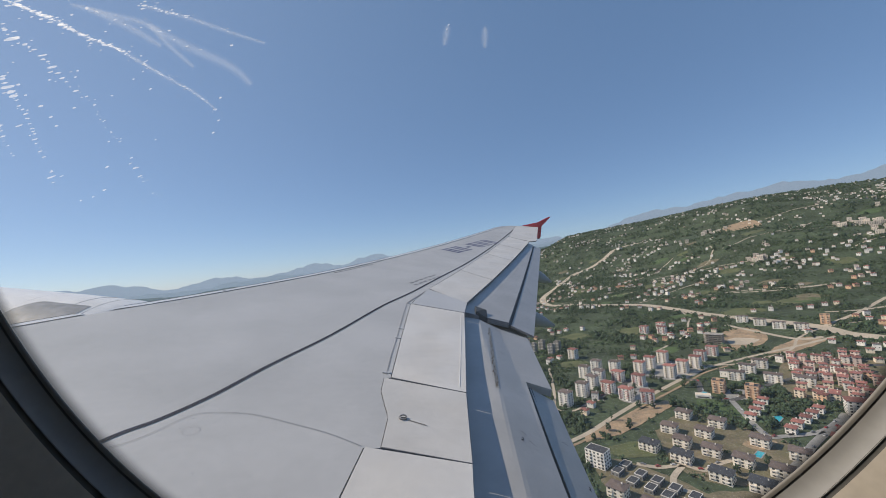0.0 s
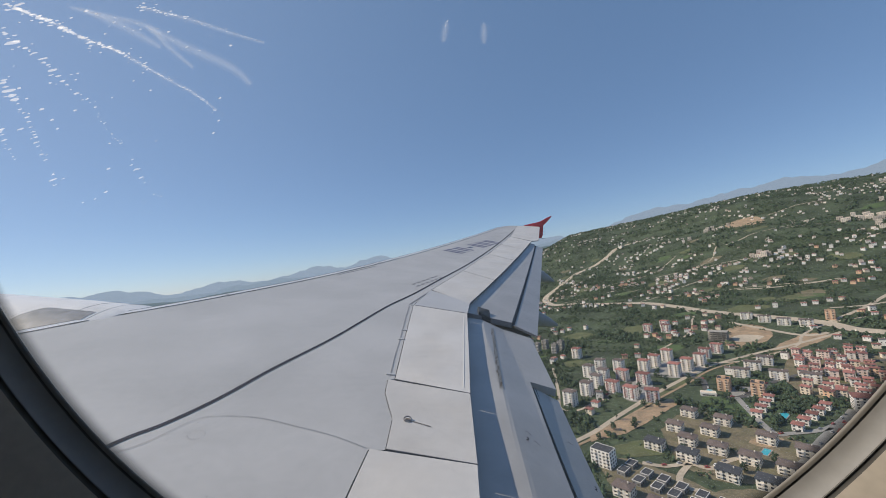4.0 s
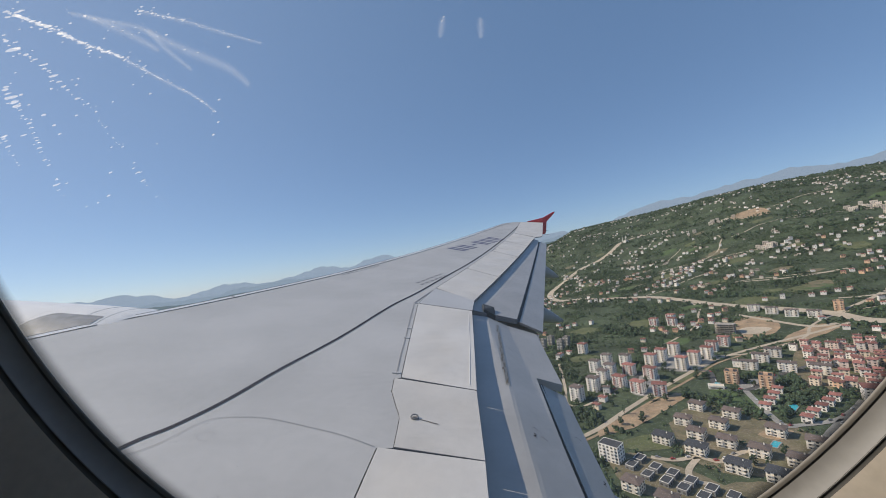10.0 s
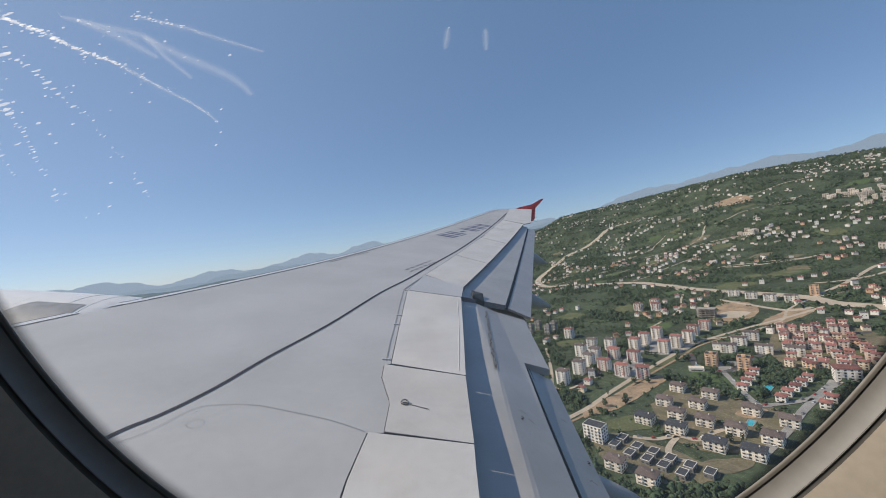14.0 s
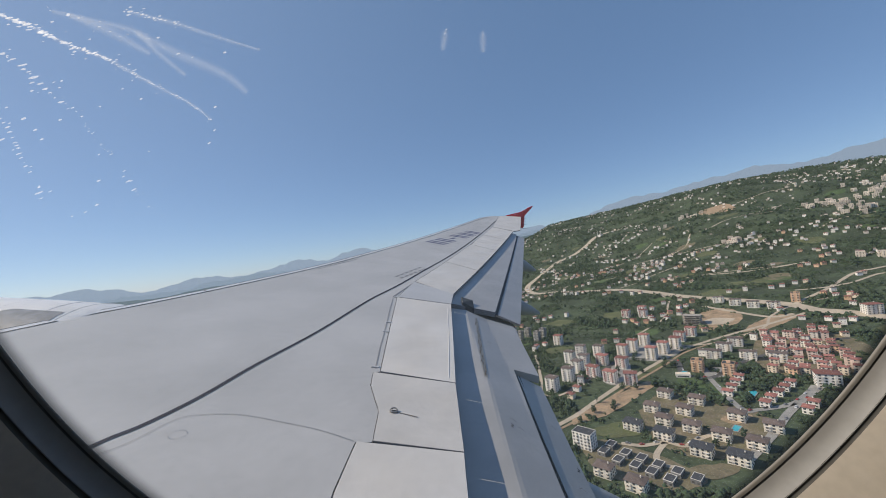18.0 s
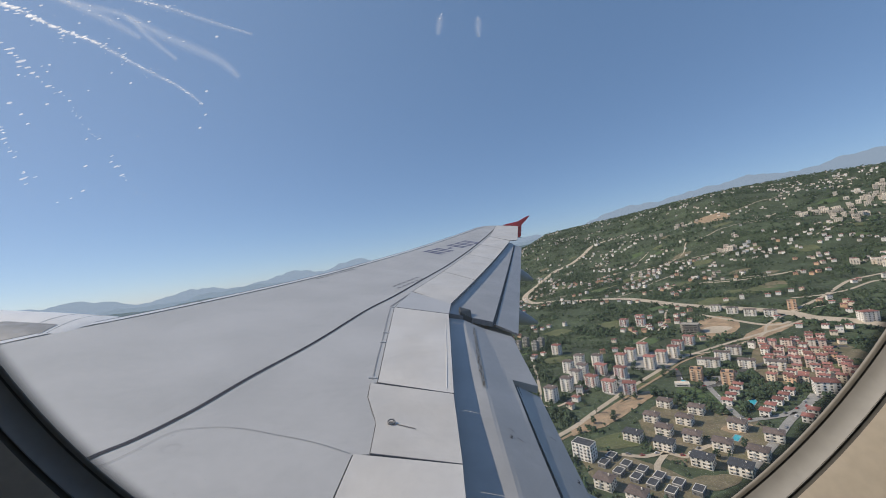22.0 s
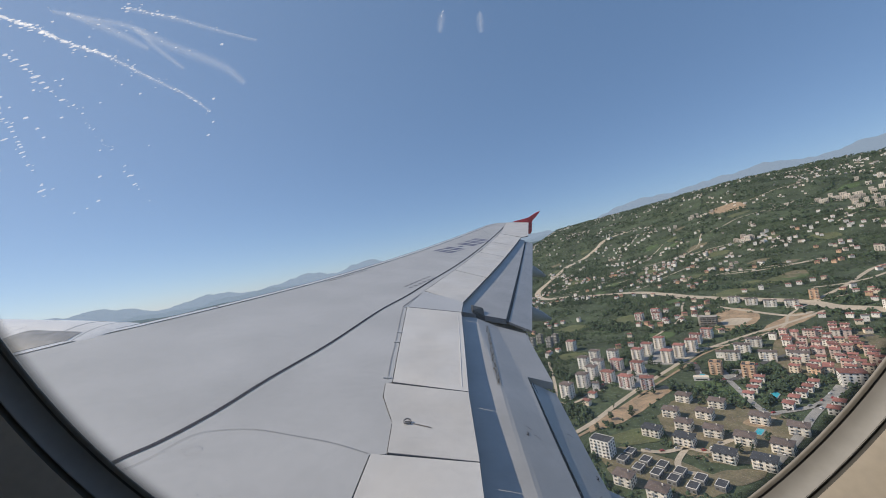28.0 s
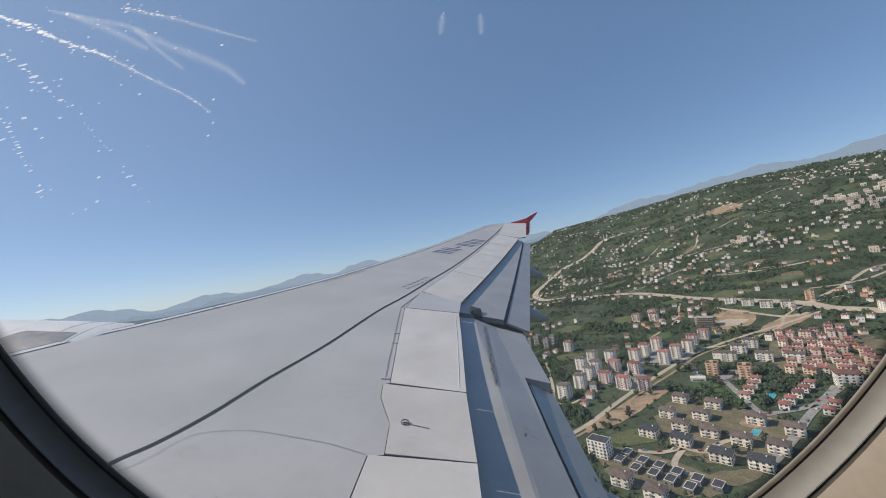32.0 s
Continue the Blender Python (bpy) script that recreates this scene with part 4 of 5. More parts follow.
# ---- buildings ----
def hip_roof(name, w, d, z0, h, over, mat):
    x, y = w / 2 + over, d / 2 + over
    r = max(0.0, x - y)
    vs = [(-x, -y, z0), (x, -y, z0), (x, y, z0), (-x, y, z0), (-x, -y, z0 + 0.25), (x, -y, z0 + 0.25), (x, y, z0 + 0.25), (-x, y, z0 + 0.25), (-r, 0, z0 + h), (r, 0, z0 + h)]
    fs = [(3, 2, 1, 0), (0, 1, 5, 4), (1, 2, 6, 5), (2, 3, 7, 6), (3, 0, 4, 7), (4, 5, 9, 8), (5, 6, 9), (6, 7, 8, 9), (7, 4, 8)]
    return mesh_from(name, vs, fs, mat)


def parapet_mesh(name, w, d, z0, h, mat):
    t = 0.3
    return boxes_mesh(name, [(-w / 2, w / 2, -d / 2, -d / 2 + t, z0, z0 + h), (-w / 2, w / 2, d / 2 - t, d / 2, z0, z0 + h),
                             (-w / 2, -w / 2 + t, -d / 2 + t, d / 2 - t, z0, z0 + h), (w / 2 - t, w / 2, -d / 2 + t, d / 2 - t, z0, z0 + h)], mat)


WIN_X = boxes_mesh("window", [(-0.08, 0.06, -0.9, 0.9, -0.75, 0.75)], GLASS_DARK)
WIN_Y = boxes_mesh("window", [(-0.9, 0.9, -0.08, 0.06, -0.75, 0.75)], GLASS_DARK)
BALC = {}


def building(name, label, cat, w, d, storeys, wall, roof, roof_kind="hip", windows=True, balconies=True, band=None, floor=3.0, group="", step=3.2, pitch=0.18, floor_cap=True):
    """An apartment block or house standing at the origin, front towards -y."""
    ob = tagged(new(name), label, cat, group)
    h = storeys * floor
    put("wall", boxes_mesh("wall", [(-w / 2, w / 2, -d / 2, d / 2, -6, h)], wall), ob)
    if roof_kind == "hip":
        put("roof", hip_roof("roof", w, d, h + 0.01, min(w, d) * pitch, 0.7, roof), ob)
        put("chimney", boxes_mesh("chimney", [(w * 0.18, w * 0.18 + 0.8, d * 0.1, d * 0.1 + 0.8, h, h + min(w, d) * pitch + 0.9)], wall), ob)
    else:
        put("roof", boxes_mesh("roof", [(-w / 2 + 0.3, w / 2 - 0.3, -d / 2 + 0.3, d / 2 - 0.3, h, h + 0.15)], roof), ob)
        put("parapet", parapet_mesh("parapet", w, d, h, 0.9 if floor_cap else 0.35, wall if floor_cap else band or wall), ob)
        if floor_cap:
            put("stair_head", boxes_mesh("stair_head", [(-2, 2, -1.5, 2, h + 0.1, h + 2.6)], wall), ob)
    if windows:
        nx, ny = max(2, int(w / step)), max(1 if d < 10 else 2, int(d / step))
        for s in range(storeys):
            z = s * floor + 1.65
            for i in range(nx):
                x = -w / 2 + w * (i + 0.5) / nx
                for y in (-d / 2, d / 2):
                    o = put("window", WIN_Y, ob)
                    o.location = (x, y, z)
            for i in range(ny):
                y = -d / 2 + d * (i + 0.5) / ny
                for x in (-w / 2, w / 2):
                    o = put("window", WIN_X, ob)
                    o.location = (x, y, z)
    if balconies:
        key = (round(w, 1), band.name if band else wall.name)
        if key not in BALC:
            bw = min(3.6, w * 0.3)
            BALC[key] = (boxes_mesh("balcony", [(-bw / 2, bw / 2, -1.3, 0.0, 0.0, 0.18)], wall), boxes_mesh("railing", [(-bw / 2, bw / 2, -1.3, -1.2, 0.18, 1.0), (-bw / 2, -bw / 2 + 0.1, -1.2, 0.0, 0.18, 1.0), (bw / 2 - 0.1, bw / 2, -1.2, 0.0, 0.18, 1.0)], band or wall))
        for s in range(1, storeys):
            for x in (-w * 0.28, w * 0.28):
                o = put("balcony", BALC[key][0], ob)
                o.location = (x, -d / 2, s * floor)
                put("railing", BALC[key][1], o)
    return ob


BUILT = []
HOLD = []


def stand(proto, x, y, turn):
    """A copy of a building on the land."""
    m = pose(x, y, land_z(x, y), 0, 0, turn)
    BUILT.append((x, y, 13.0))
    if proto not in HOLD:
        HOLD.append(proto)
        proto.matrix_world = m
        return proto
    return copy_thing(proto, m)


rng = random.Random(11)
tower = [building("apartment_tower", "tall white apartment tower with stacked balconies", "apartment tower", 14, 12, 6, WALL_WHITE, TILE_BROWN, "hip", True, True, None, group="white towers", step=4.8, pitch=0.10),
         building("apartment_tower", "tall white apartment tower with cream bands and a red roof", "apartment tower", 14, 12, 6, WALL_WHITE, TILE_RED, "hip", True, True, WALL_CREAM, group="white towers", step=4.8, pitch=0.12),
         building("apartment_tower", "tall pale grey apartment tower with a flat roof", "apartment tower", 11, 11, 6, CONCRETE, ROOF_DARK, "flat", True, True, WALL_WHITE, group="white towers", step=5.6)]
for i, (x, y) in enumerate([(141, 483), (172, 508), (195, 531), (214, 553), (203, 580), (231, 604), (254, 589)]):
    stand(tower[0], x, y, -50 + 4 * (i % 2))
for i, (x, y) in enumerate([(171, 767), (191, 781), (199, 741), (216, 757)]):
    stand(tower[2], x, y, -40)
for i, (x, y) in enumerate([(224, 690), (285, 573), (311, 591), (342, 609), (312, 541), (340, 556), (368, 569)]):
    stand(tower[1], x, y, -50)
red_block = building("apartment_block", "red and white five-storey apartment block", "apartment block", 15, 11, 5, WALL_WHITE, TILE_RED, "hip", True, True, WALL_RED, group="red-roofed blocks", step=4.6, pitch=0.12)
for i, (x, y) in enumerate([(207, 508), (218, 481), (240, 549), (257, 524), (236, 464), (396, 598), (424, 610), (403, 773), (428, 752), (440, 776)]):
    stand(red_block, x, y, -52 if i != 4 else -30)
slab = building("apartment_block", "white four-storey apartment block with dark window bands", "apartment block", 18, 10, 4, WALL_WHITE, TILE_BROWN, "hip", True, True, WALL_CREAM, group="pale blocks", step=5.4, pitch=0.08)
for i, (x, y) in enumerate([(578, 735), (585, 702), (593, 671), (609, 646), (380, 506), (412, 526), (440, 538), (410, 483), (432, 462)]):
    stand(slab, x, y, -48)
beige = building("apartment_block", "beige brick five-storey apartment block", "apartment block", 13, 12, 5, WALL_ORANGE, ROOF_DARK, "flat", True, True, WALL_CREAM, group="pale blocks", step=5.0)
for x, y in ((331, 472), (352, 446), (661, 655)):
    stand(beige, x, y, -46)
big = building("apartment_block", "large white block with a broad red roof", "apartment block", 20, 15, 5, WALL_WHITE, TILE_RED, "hip", True, True, None, group="red-roofed blocks", step=5.0, pitch=0.12)
stand(big, 408, 382, -35)
stand(big, 671, 546, -20)
villa = [building("villa_block", "cream three-storey villa block with a brown hipped roof", "villa block", 14, 11, 3, WALL_IVORY, TILE_BROWN, "hip", True, True, WALL_WHITE, group="villa blocks", step=3.6, pitch=0.16, floor=2.7),
         building("villa_block", "white three-storey villa block with a dark grey roof", "villa block", 15.5, 11.5, 3, WALL_IVORY, ROOF_DARK, "hip", True, True, WALL_WHITE, group="villa blocks", step=3.6, pitch=0.08, floor=2.7)]
for i, (x, y) in enumerate([(249, 416), (267, 390), (217, 390), (242, 374), (212, 362), (226, 342), (276, 348), (239, 322), (287, 321), (254, 302)]):
    stand(villa[0], x, y, -52 + 3 * (i % 3))
for i, (x, y) in enumerate([(180, 362), (196, 338), (208, 306), (226, 288)]):
    stand(villa[1], x, y, -50)
for x, y in ((121, 302), (135, 279)):
    stand(villa[0], x, y, -48)
modern = building("office_block", "white five-storey block with dark ribbon windows", "apartment block", 18, 12, 5, WALL_WHITE, ROOF_DARK, "flat", True, True, WALL_WHITE, step=3.4, floor_cap=False)
stand(modern, 124, 346, -50)
row_house = building("row_house", "low flat-roofed grey row house with white parapet", "row house", 10, 7, 1, WALL_GREY, ROOF_DARK, "flat", True, False, WALL_WHITE, group="row houses", floor_cap=False, floor=3.8)
for i, (x, y) in enumerate([(145, 338), (134, 330), (150, 322), (139, 314), (158, 311), (148, 303), (165, 299), (155, 292), (173, 287), (162, 280), (181, 276)]):
    stand(row_house, x, y, 38)
terrace = building("terrace_house", "small white three-storey terrace house", "terrace house", 9, 8, 2, WALL_WHITE, TILE_RED, "hip", True, False, group="terrace houses")
for i, (x, y) in enumerate([(350, 430), (336, 419), (322, 408), (308, 397), (380, 396), (365, 388), (350, 380), (334, 372), (319, 363), (356, 349), (340, 340)]):
    stand(terrace, x, y, -48 if i < 4 else 35)
low = building("pavilion", "low white building beside the green court", "pavilion", 16, 8, 1, WALL_WHITE, WALL_CREAM, "flat", False, False, floor=4.0, floor_cap=False)
put("window_band", boxes_mesh("window_band", [(-6, 6, -4.06, -3.9, 1.0, 2.4)], GLASS_DARK), low)
stand(low, 303, 462, -30)
# a frame of raw concrete, unfinished
shell_block = tagged(new("unfinished_building"), "unfinished concrete frame building with open floors", "building shell")
shell_block.matrix_world = pose(465, 660, land_z(465, 660) + 0.3, 0, 0, -48)
for s in range(6):
    put("floor_slab", boxes_mesh("floor_slab", [(-14, 14, -8, 8, s * 3.2, s * 3.2 + 0.35)], CONCRETE), shell_block)
    if s < 5:
        for x in (-13, -6.5, 0, 6.5, 13):
            for y in (-7.3, 0, 7.3):
                put("column", boxes_mesh("column", [(x - 0.3, x + 0.3, y - 0.3, y + 0.3, s * 3.2 + 0.35, s * 3.2 + 3.2)], CONCRETE), shell_block)
        put("infill_wall", boxes_mesh("infill_wall", [(-13.6, 13.6, 2.0, 2.3, s * 3.2 + 0.35, s * 3.2 + 3.2)], WALL_PINK), shell_block)
BUILT.append((465, 660, 20))
# the quarter of red-tiled houses
tiled = [building("tiled_house", lab, "house", w, d, s, wall, TILE_RED, "hip", True, False, group="red-tiled houses", step=4.8, pitch=0.13)
         for lab, w, d, s, wall in (("cream three-storey house with a red tiled roof", 8.5, 7.5, 3, WALL_CREAM), ("white three-storey house with a red tiled roof", 8.5, 7.5, 3, WALL_WHITE),
                                    ("apricot three-storey house with a red tiled roof", 8, 7.5, 3, WALL_ORANGE), ("pink four-storey house with a red tiled roof", 8.5, 7.5, 4, WALL_PINK))]
corners = (Vector((492, 552)), Vector((566, 522)), Vector((468, 392)), Vector((378, 420)))
for i in range(6):
    for j in range(13):
        u, v = (i + 0.5) / 6, (j + 0.5) / 13
        q = corners[0].lerp(corners[1], u).lerp(corners[3].lerp(corners[2], u), v)
        if rng.random() < 0.22 or not all((q.x - a) ** 2 + (q.y - b) ** 2 > 330 for a, b, c in BUILT if c > 12.9 and (a, b) in ((432, 462), (408, 382))):
            continue
        stand(tiled[rng.choice((0, 0, 1, 1, 1, 2, 3, 3))], q.x + rng.uniform(-3, 3), q.y + rng.uniform(-3, 3), -52 + rng.choice((0, 0, 90)) + rng.uniform(-12, 12))

# scattered country houses, single things within about a kilometre and a half
small = [building("country_house", lab, "house", w, d, s, wall, roof, "hip", False, False, group="country houses")
         for lab, w, d, s, wall, roof in (("small white house with a red roof among orchards", 8.5, 7, 2, WALL_WHITE, TILE_RED), ("small cream house with a red roof among orchards", 8, 7, 2, WALL_CREAM, TILE_RED),
                                          ("white three-storey house with a brown roof among orchards", 8, 7, 3, WALL_WHITE, TILE_BROWN), ("apricot house with a red roof among orchards", 8.5, 7, 2, WALL_ORANGE, TILE_RED))]
FRONT = boxes_mesh("window_row", [(-0.6, 0.6, -0.06, 0.06, -0.6, 0.6)], GLASS_DARK)
for ob, dd in zip(small, (3.5, 3.5, 3.5, 3.5)):
    for x in (-2.0, 2.0):
        o = put("window", FRONT, ob)
        o.location = (x, -dd, 4.4)


def clear_of(x, y, pad):
    return all((x - a) ** 2 + (y - b) ** 2 > (pad + c) ** 2 for a, b, c in BUILT + PATCHES + ROAD_POINTS)


def ribbon(x, y):
    """High along winding lines on which the houses of the hills gather."""
    return 1.0 - min(1.0, abs(noise.noise(Vector((x / 300, y / 300, 3.3)))) * 7.0)


for x, y in ((153, 452), (182, 492), (168, 470), (506, 803), (542, 800), (259, 878), (277, 884), (309, 865), (638, 778), (666, 768), (591, 580), (610, 556)):
    stand(small[rng.choice((0, 0, 1, 2))], x, y, rng.uniform(-60, -30))
placed, tries = 0, 0
while placed < 230 and tries < 5000:
    tries += 1
    az, r = radians(rng.uniform(8, 58)), rng.uniform(640, 1500)
    x, y = r * math.sin(az), r * math.cos(az)
    near_road = min(math.hypot(x - a, y - b) for a, b, c in ROAD_POINTS)
    if rng.random() > (0.5 if near_road < 60 else 0.03) + 0.6 * ribbon(x, y) or not clear_of(x, y, 4):
        continue
    for q in range(rng.choice((1, 1, 2, 3))):
        px, py = x + q * 19 + rng.uniform(-3, 3), y + rng.uniform(-9, 9) * (q > 0)
        if clear_of(px, py, 1):
            stand(small[rng.choice((0, 0, 1, 2, 3))], px, py, rng.uniform(-70, -20))
            placed += 1

# the far houses on the hillsides, too many and too small to count


def box_field(rows, cap):
    """Verts and faces for many small gabled boxes: rows of x, y, z, w, d, h, turn."""
    base = np.array([(-.5, -.5, 0), (.5, -.5, 0), (.5, .5, 0), (-.5, .5, 0), (-.5, -.5, 1), (.5, -.5, 1), (.5, .5, 1), (-.5, .5, 1), (-.5, 0, 1.0 + cap), (.5, 0, 1.0 + cap)])
    rows = np.array(rows)
    c, s = np.cos(rows[:, 6])[:, None], np.sin(rows[:, 6])[:, None]
    lx, ly, lz = base[None, :, 0] * rows[:, 3:4], base[None, :, 1] * rows[:, 4:5], base[None, :, 2] * rows[:, 5:6]
    v = np.stack([rows[:, 0:1] + lx * c - ly * s, rows[:, 1:2] + lx * s + ly * c, rows[:, 2:3] - 2 + lz], -1).reshape(-1, 3)
    return v


def far_houses(name, rows, wall, roof, label, cap=0.35):
    v = box_field(rows, cap)
    wf = [(0, 1, 5, 4), (1, 2, 6, 5), (2, 3, 7, 6), (3, 0, 4, 7), (5, 6, 9), (7, 4, 8)]
    rf = [(4, 5, 9, 8), (6, 7, 8, 9)]
    faces, mats = [], []
    for i in range(len(rows)):
        faces += [tuple(k + i * 10 for k in f) for f in wf + rf]
        mats += [0] * len(wf) + [1] * len(rf)
    me = mesh_from(name, v, faces, wall)
    me.materials.append(roof)
    me.polygons.foreach_set("material_index", mats)
    return tagged(put(name, me), label, "houses", kind="stuff")


rows_a, rows_b, rows_c = [], [], []
for i in range(12000):
    az, r = radians(rng.uniform(-5, 75)), 1150 + 2200 * rng.random() ** 0.8
    x, y = r * math.sin(az), r * math.cos(az)
    if rng.random() > 0.05 + 0.75 * ribbon(x, y):
        continue
    (rows_a if rng.random() < 0.65 else rows_b).append((x, y, land_z(x, y), rng.uniform(5.5, 9.5), rng.uniform(5, 7), rng.uniform(4.5, 8), rng.uniform(-1.0, -0.5)))
bands = []
for cx, cy, n, spread in ((1005, 775, 7, 30), (957, 1133, 8, 22), (1380, 1210, 16, 42), (1330, 1065, 14, 45), (1510, 1180, 22, 60), (1600, 1160, 16, 60), (1740, 1312, 20, 90), (1150, 1560, 8, 60)):
    for i in range(n):
        x, y = cx + rng.gauss(0, spread), cy + rng.gauss(0, spread * 0.6)
        w, d, floors, turn = rng.uniform(10, 16), rng.uniform(8, 11), rng.choice((3, 4, 4, 5)), rng.choice((-0.8, -0.9, -0.7))
        rows_c.append((x, y, land_z(x, y), w, d, floors * 3.0 + 3.0, turn))
        for s in range(floors):
            for off in (-0.30, 0.0, 0.30):
                bands.append((x + off * w * math.cos(turn), y + off * w * math.sin(turn), land_z(x, y) + 1.9 + s * 3.0, w * 0.15, d + 0.3, 1.3, turn))
            bands.append((x, y, land_z(x, y) + 1.9 + s * 3.0, w + 0.3, d * 0.4, 1.3, turn))
far_houses("distant_houses", rows_a, FAR_WHITE, FAR_ROOF, "scattered white houses far up the green hills")
far_houses("distant_houses", rows_b, FAR_WALL, TILE_BROWN, "scattered cream houses far up the green hills")
far_houses("distant_apartments", rows_c, FAR_WALL, FAR_ROOF, "clusters of cream apartment blocks on the hill", 0.05)
far_houses("distant_windows", bands, GLASS_DARK, GLASS_DARK, "dark windows of the far apartment blocks", 0.0)

# ---- swimming pools ----
for x, y, w, d in ((330, 391, 20, 7), (312, 474, 9, 5), (262, 334, 12, 5)):
    p_ob = tagged(new("swimming_pool"), "turquoise swimming pool with a pale stone edge", "swimming pool")
    p_ob.matrix_world = pose(x, y, land_z(x, y) + 0.3, 0, 0, 35)
    put("coping", boxes_mesh("coping", [(-w / 2 - 0.8, w / 2 + 0.8, -d / 2 - 0.8, -d / 2, 0, 0.35), (-w / 2 - 0.8, w / 2 + 0.8, d / 2, d / 2 + 0.8, 0, 0.35),
                                        (-w / 2 - 0.8, -w / 2, -d / 2, d / 2, 0, 0.35), (w / 2, w / 2 + 0.8, -d / 2, d / 2, 0, 0.35)], PAVING), p_ob)
    put("water", boxes_mesh("water", [(-w / 2, w / 2, -d / 2, d / 2, 0, 0.22)], POOL), p_ob)
    BUILT.append((x, y, 8))

# ---- trees ----
KEEP_OFF = np.array(BUILT + ROAD_POINTS, float)
KEEP_PATCH = np.array(PATCHES, float)


def open_ground(x, y, pad):
    ok = np.ones(len(x), bool)
    for a, b, c in KEEP_OFF:
        ok &= (x - a) ** 2 + (y - b) ** 2 > (c * 0.75 + pad) ** 2
    for a, b, c in KEEP_PATCH:
        ok &= ((x - a) ** 2 + (y - b) ** 2 > c * c) | (gen.random(len(x)) < 0.04)
    return ok


gen = np.random.default_rng(4)
TUFT = np.array([(1, 0, 0), (-0.5, 0.87, 0.1), (-0.5, -0.87, -0.1), (0.25, 0.43, 0.75), (0.25, -0.43, 0.7), (-0.5, 0, 0.8), (0, 0, 1.0)])
TUFT_F = np.array([(0, 1, 3), (1, 2, 5), (2, 0, 4), (0, 3, 4), (1, 5, 3), (2, 4, 5), (3, 5, 6), (5, 4, 6), (4, 3, 6)])


def woods(name, count, r0, r1, az0, az1, tufts, size, mat, label, patchy):
    """Many crowns, each a handful of irregular leaf clumps with gaps between them."""
    az, r = np.radians(gen.uniform(az0, az1, count)), np.sqrt(gen.uniform(r0 ** 2, r1 ** 2, count))
    x, y = r * np.sin(az), r * np.cos(az)
    f = np.sin(x / 47 + np.sin(y / 61)) * np.cos(y / 53 + 1.7 * np.sin(x / 83)) + 0.5 * np.sin(x / 19 + y / 23)
    ok = open_ground(x, y, 1.5) & (f > patchy + gen.uniform(-0.5, 0.5, count))
    x, y = x[ok], y[ok]
    n = len(x)
    s = size * gen.uniform(0.6, 1.35, n)
    z = land(x, y)
    cx = np.repeat(x, tufts) + gen.normal(0, 0.38, n * tufts) * np.repeat(s, tufts)
    cy = np.repeat(y, tufts) + gen.normal(0, 0.38, n * tufts) * np.repeat(s, tufts)
    cz = np.repeat(z, tufts) + gen.uniform(0.05, 0.95, n * tufts) * np.repeat(s, tufts)
    cs = np.repeat(s, tufts) * gen.uniform(0.25, 0.55, n * tufts)
    m = len(cx)
    ang = gen.uniform(0, 6.28, m)
    c, sn = np.cos(ang)[:, None], np.sin(ang)[:, None]
    jit = gen.normal(0, 0.16, (m, 7, 3))
    T = TUFT[None] + jit
    v = np.stack([cx[:, None] + cs[:, None] * (T[:, :, 0] * c - T[:, :, 1] * sn), cy[:, None] + cs[:, None] * (T[:, :, 0] * sn + T[:, :, 1] * c),
                  cz[:, None] + cs[:, None] * (T[:, :, 2] - 0.35)], -1).reshape(-1, 3)
    fi = (TUFT_F[None] + (np.arange(m) * 7)[:, None, None]).reshape(-1, 3)
    me = bpy.data.meshes.new(name)
    me.vertices.add(len(v))
    me.vertices.foreach_set("co", v.ravel())
    me.loops.add(len(fi) * 3)
    me.loops.foreach_set("vertex_index", fi.ravel().astype(np.int32))
    me.polygons.add(len(fi))
    me.polygons.foreach_set("loop_start", np.arange(len(fi), dtype=np.int32) * 3)
    me.update(calc_edges=True)
    me.materials.append(mat)
    return tagged(put(name, me), label, "trees", kind="stuff")


woods("orchard", 24000, 180, 760, -8, 70, 6, 2.9, LEAF_A, "rounded hazel bushes in dense orchard", -0.35)
woods("woodland", 5000, 180, 760, -8, 70, 11, 5.2, LEAF_B, "dark broad-leaved trees between the houses", 0.25)
woods("orchard", 26000, 760, 1600, -8, 70, 4, 3.9, LEAF_A, "rounded hazel bushes covering the hillside", -0.4)
woods("woodland", 8000, 760, 1600, -8, 70, 6, 6.2, LEAF_B, "dark woodland belts on the hillside", 0.3)
woods("woodland", 24000, 1600, 3500, -30, 72, 3, 9.0, LEAF_B, "distant dark woods on the ridge", 0.0)
woods("orchard", 22000, 1600, 3500, -30, 72, 3, 6.5, LEAF_A, "distant orchards on the ridge", -0.4)

# ---- single trees near the houses ----


def crown_mesh(name, height, width, count, seed, mat):
    """A crown of irregular leaf clumps with gaps."""
    g = np.random.default_rng(seed)
    vs, fs = [], []
    for i in range(count):
        a, q = g.uniform(0, 6.28), math.sqrt(g.uniform(0, 1))
        zz = g.uniform(0.25, 1.0)
        spread = width / 2 * math.sqrt(max(0.08, 1 - (2 * (zz - 0.6)) ** 2)) * q
        c = np.array([spread * math.cos(a), spread * math.sin(a), height * zz])
        s = width * g.uniform(0.10, 0.2)
        t = (TUFT + g.normal(0, 0.2, TUFT.shape)) * s + c
        fs += [tuple(int(k) + len(vs) for k in f) for f in TUFT_F]
        vs += [tuple(v) for v in t]
    return mesh_from(name, vs, fs, mat)


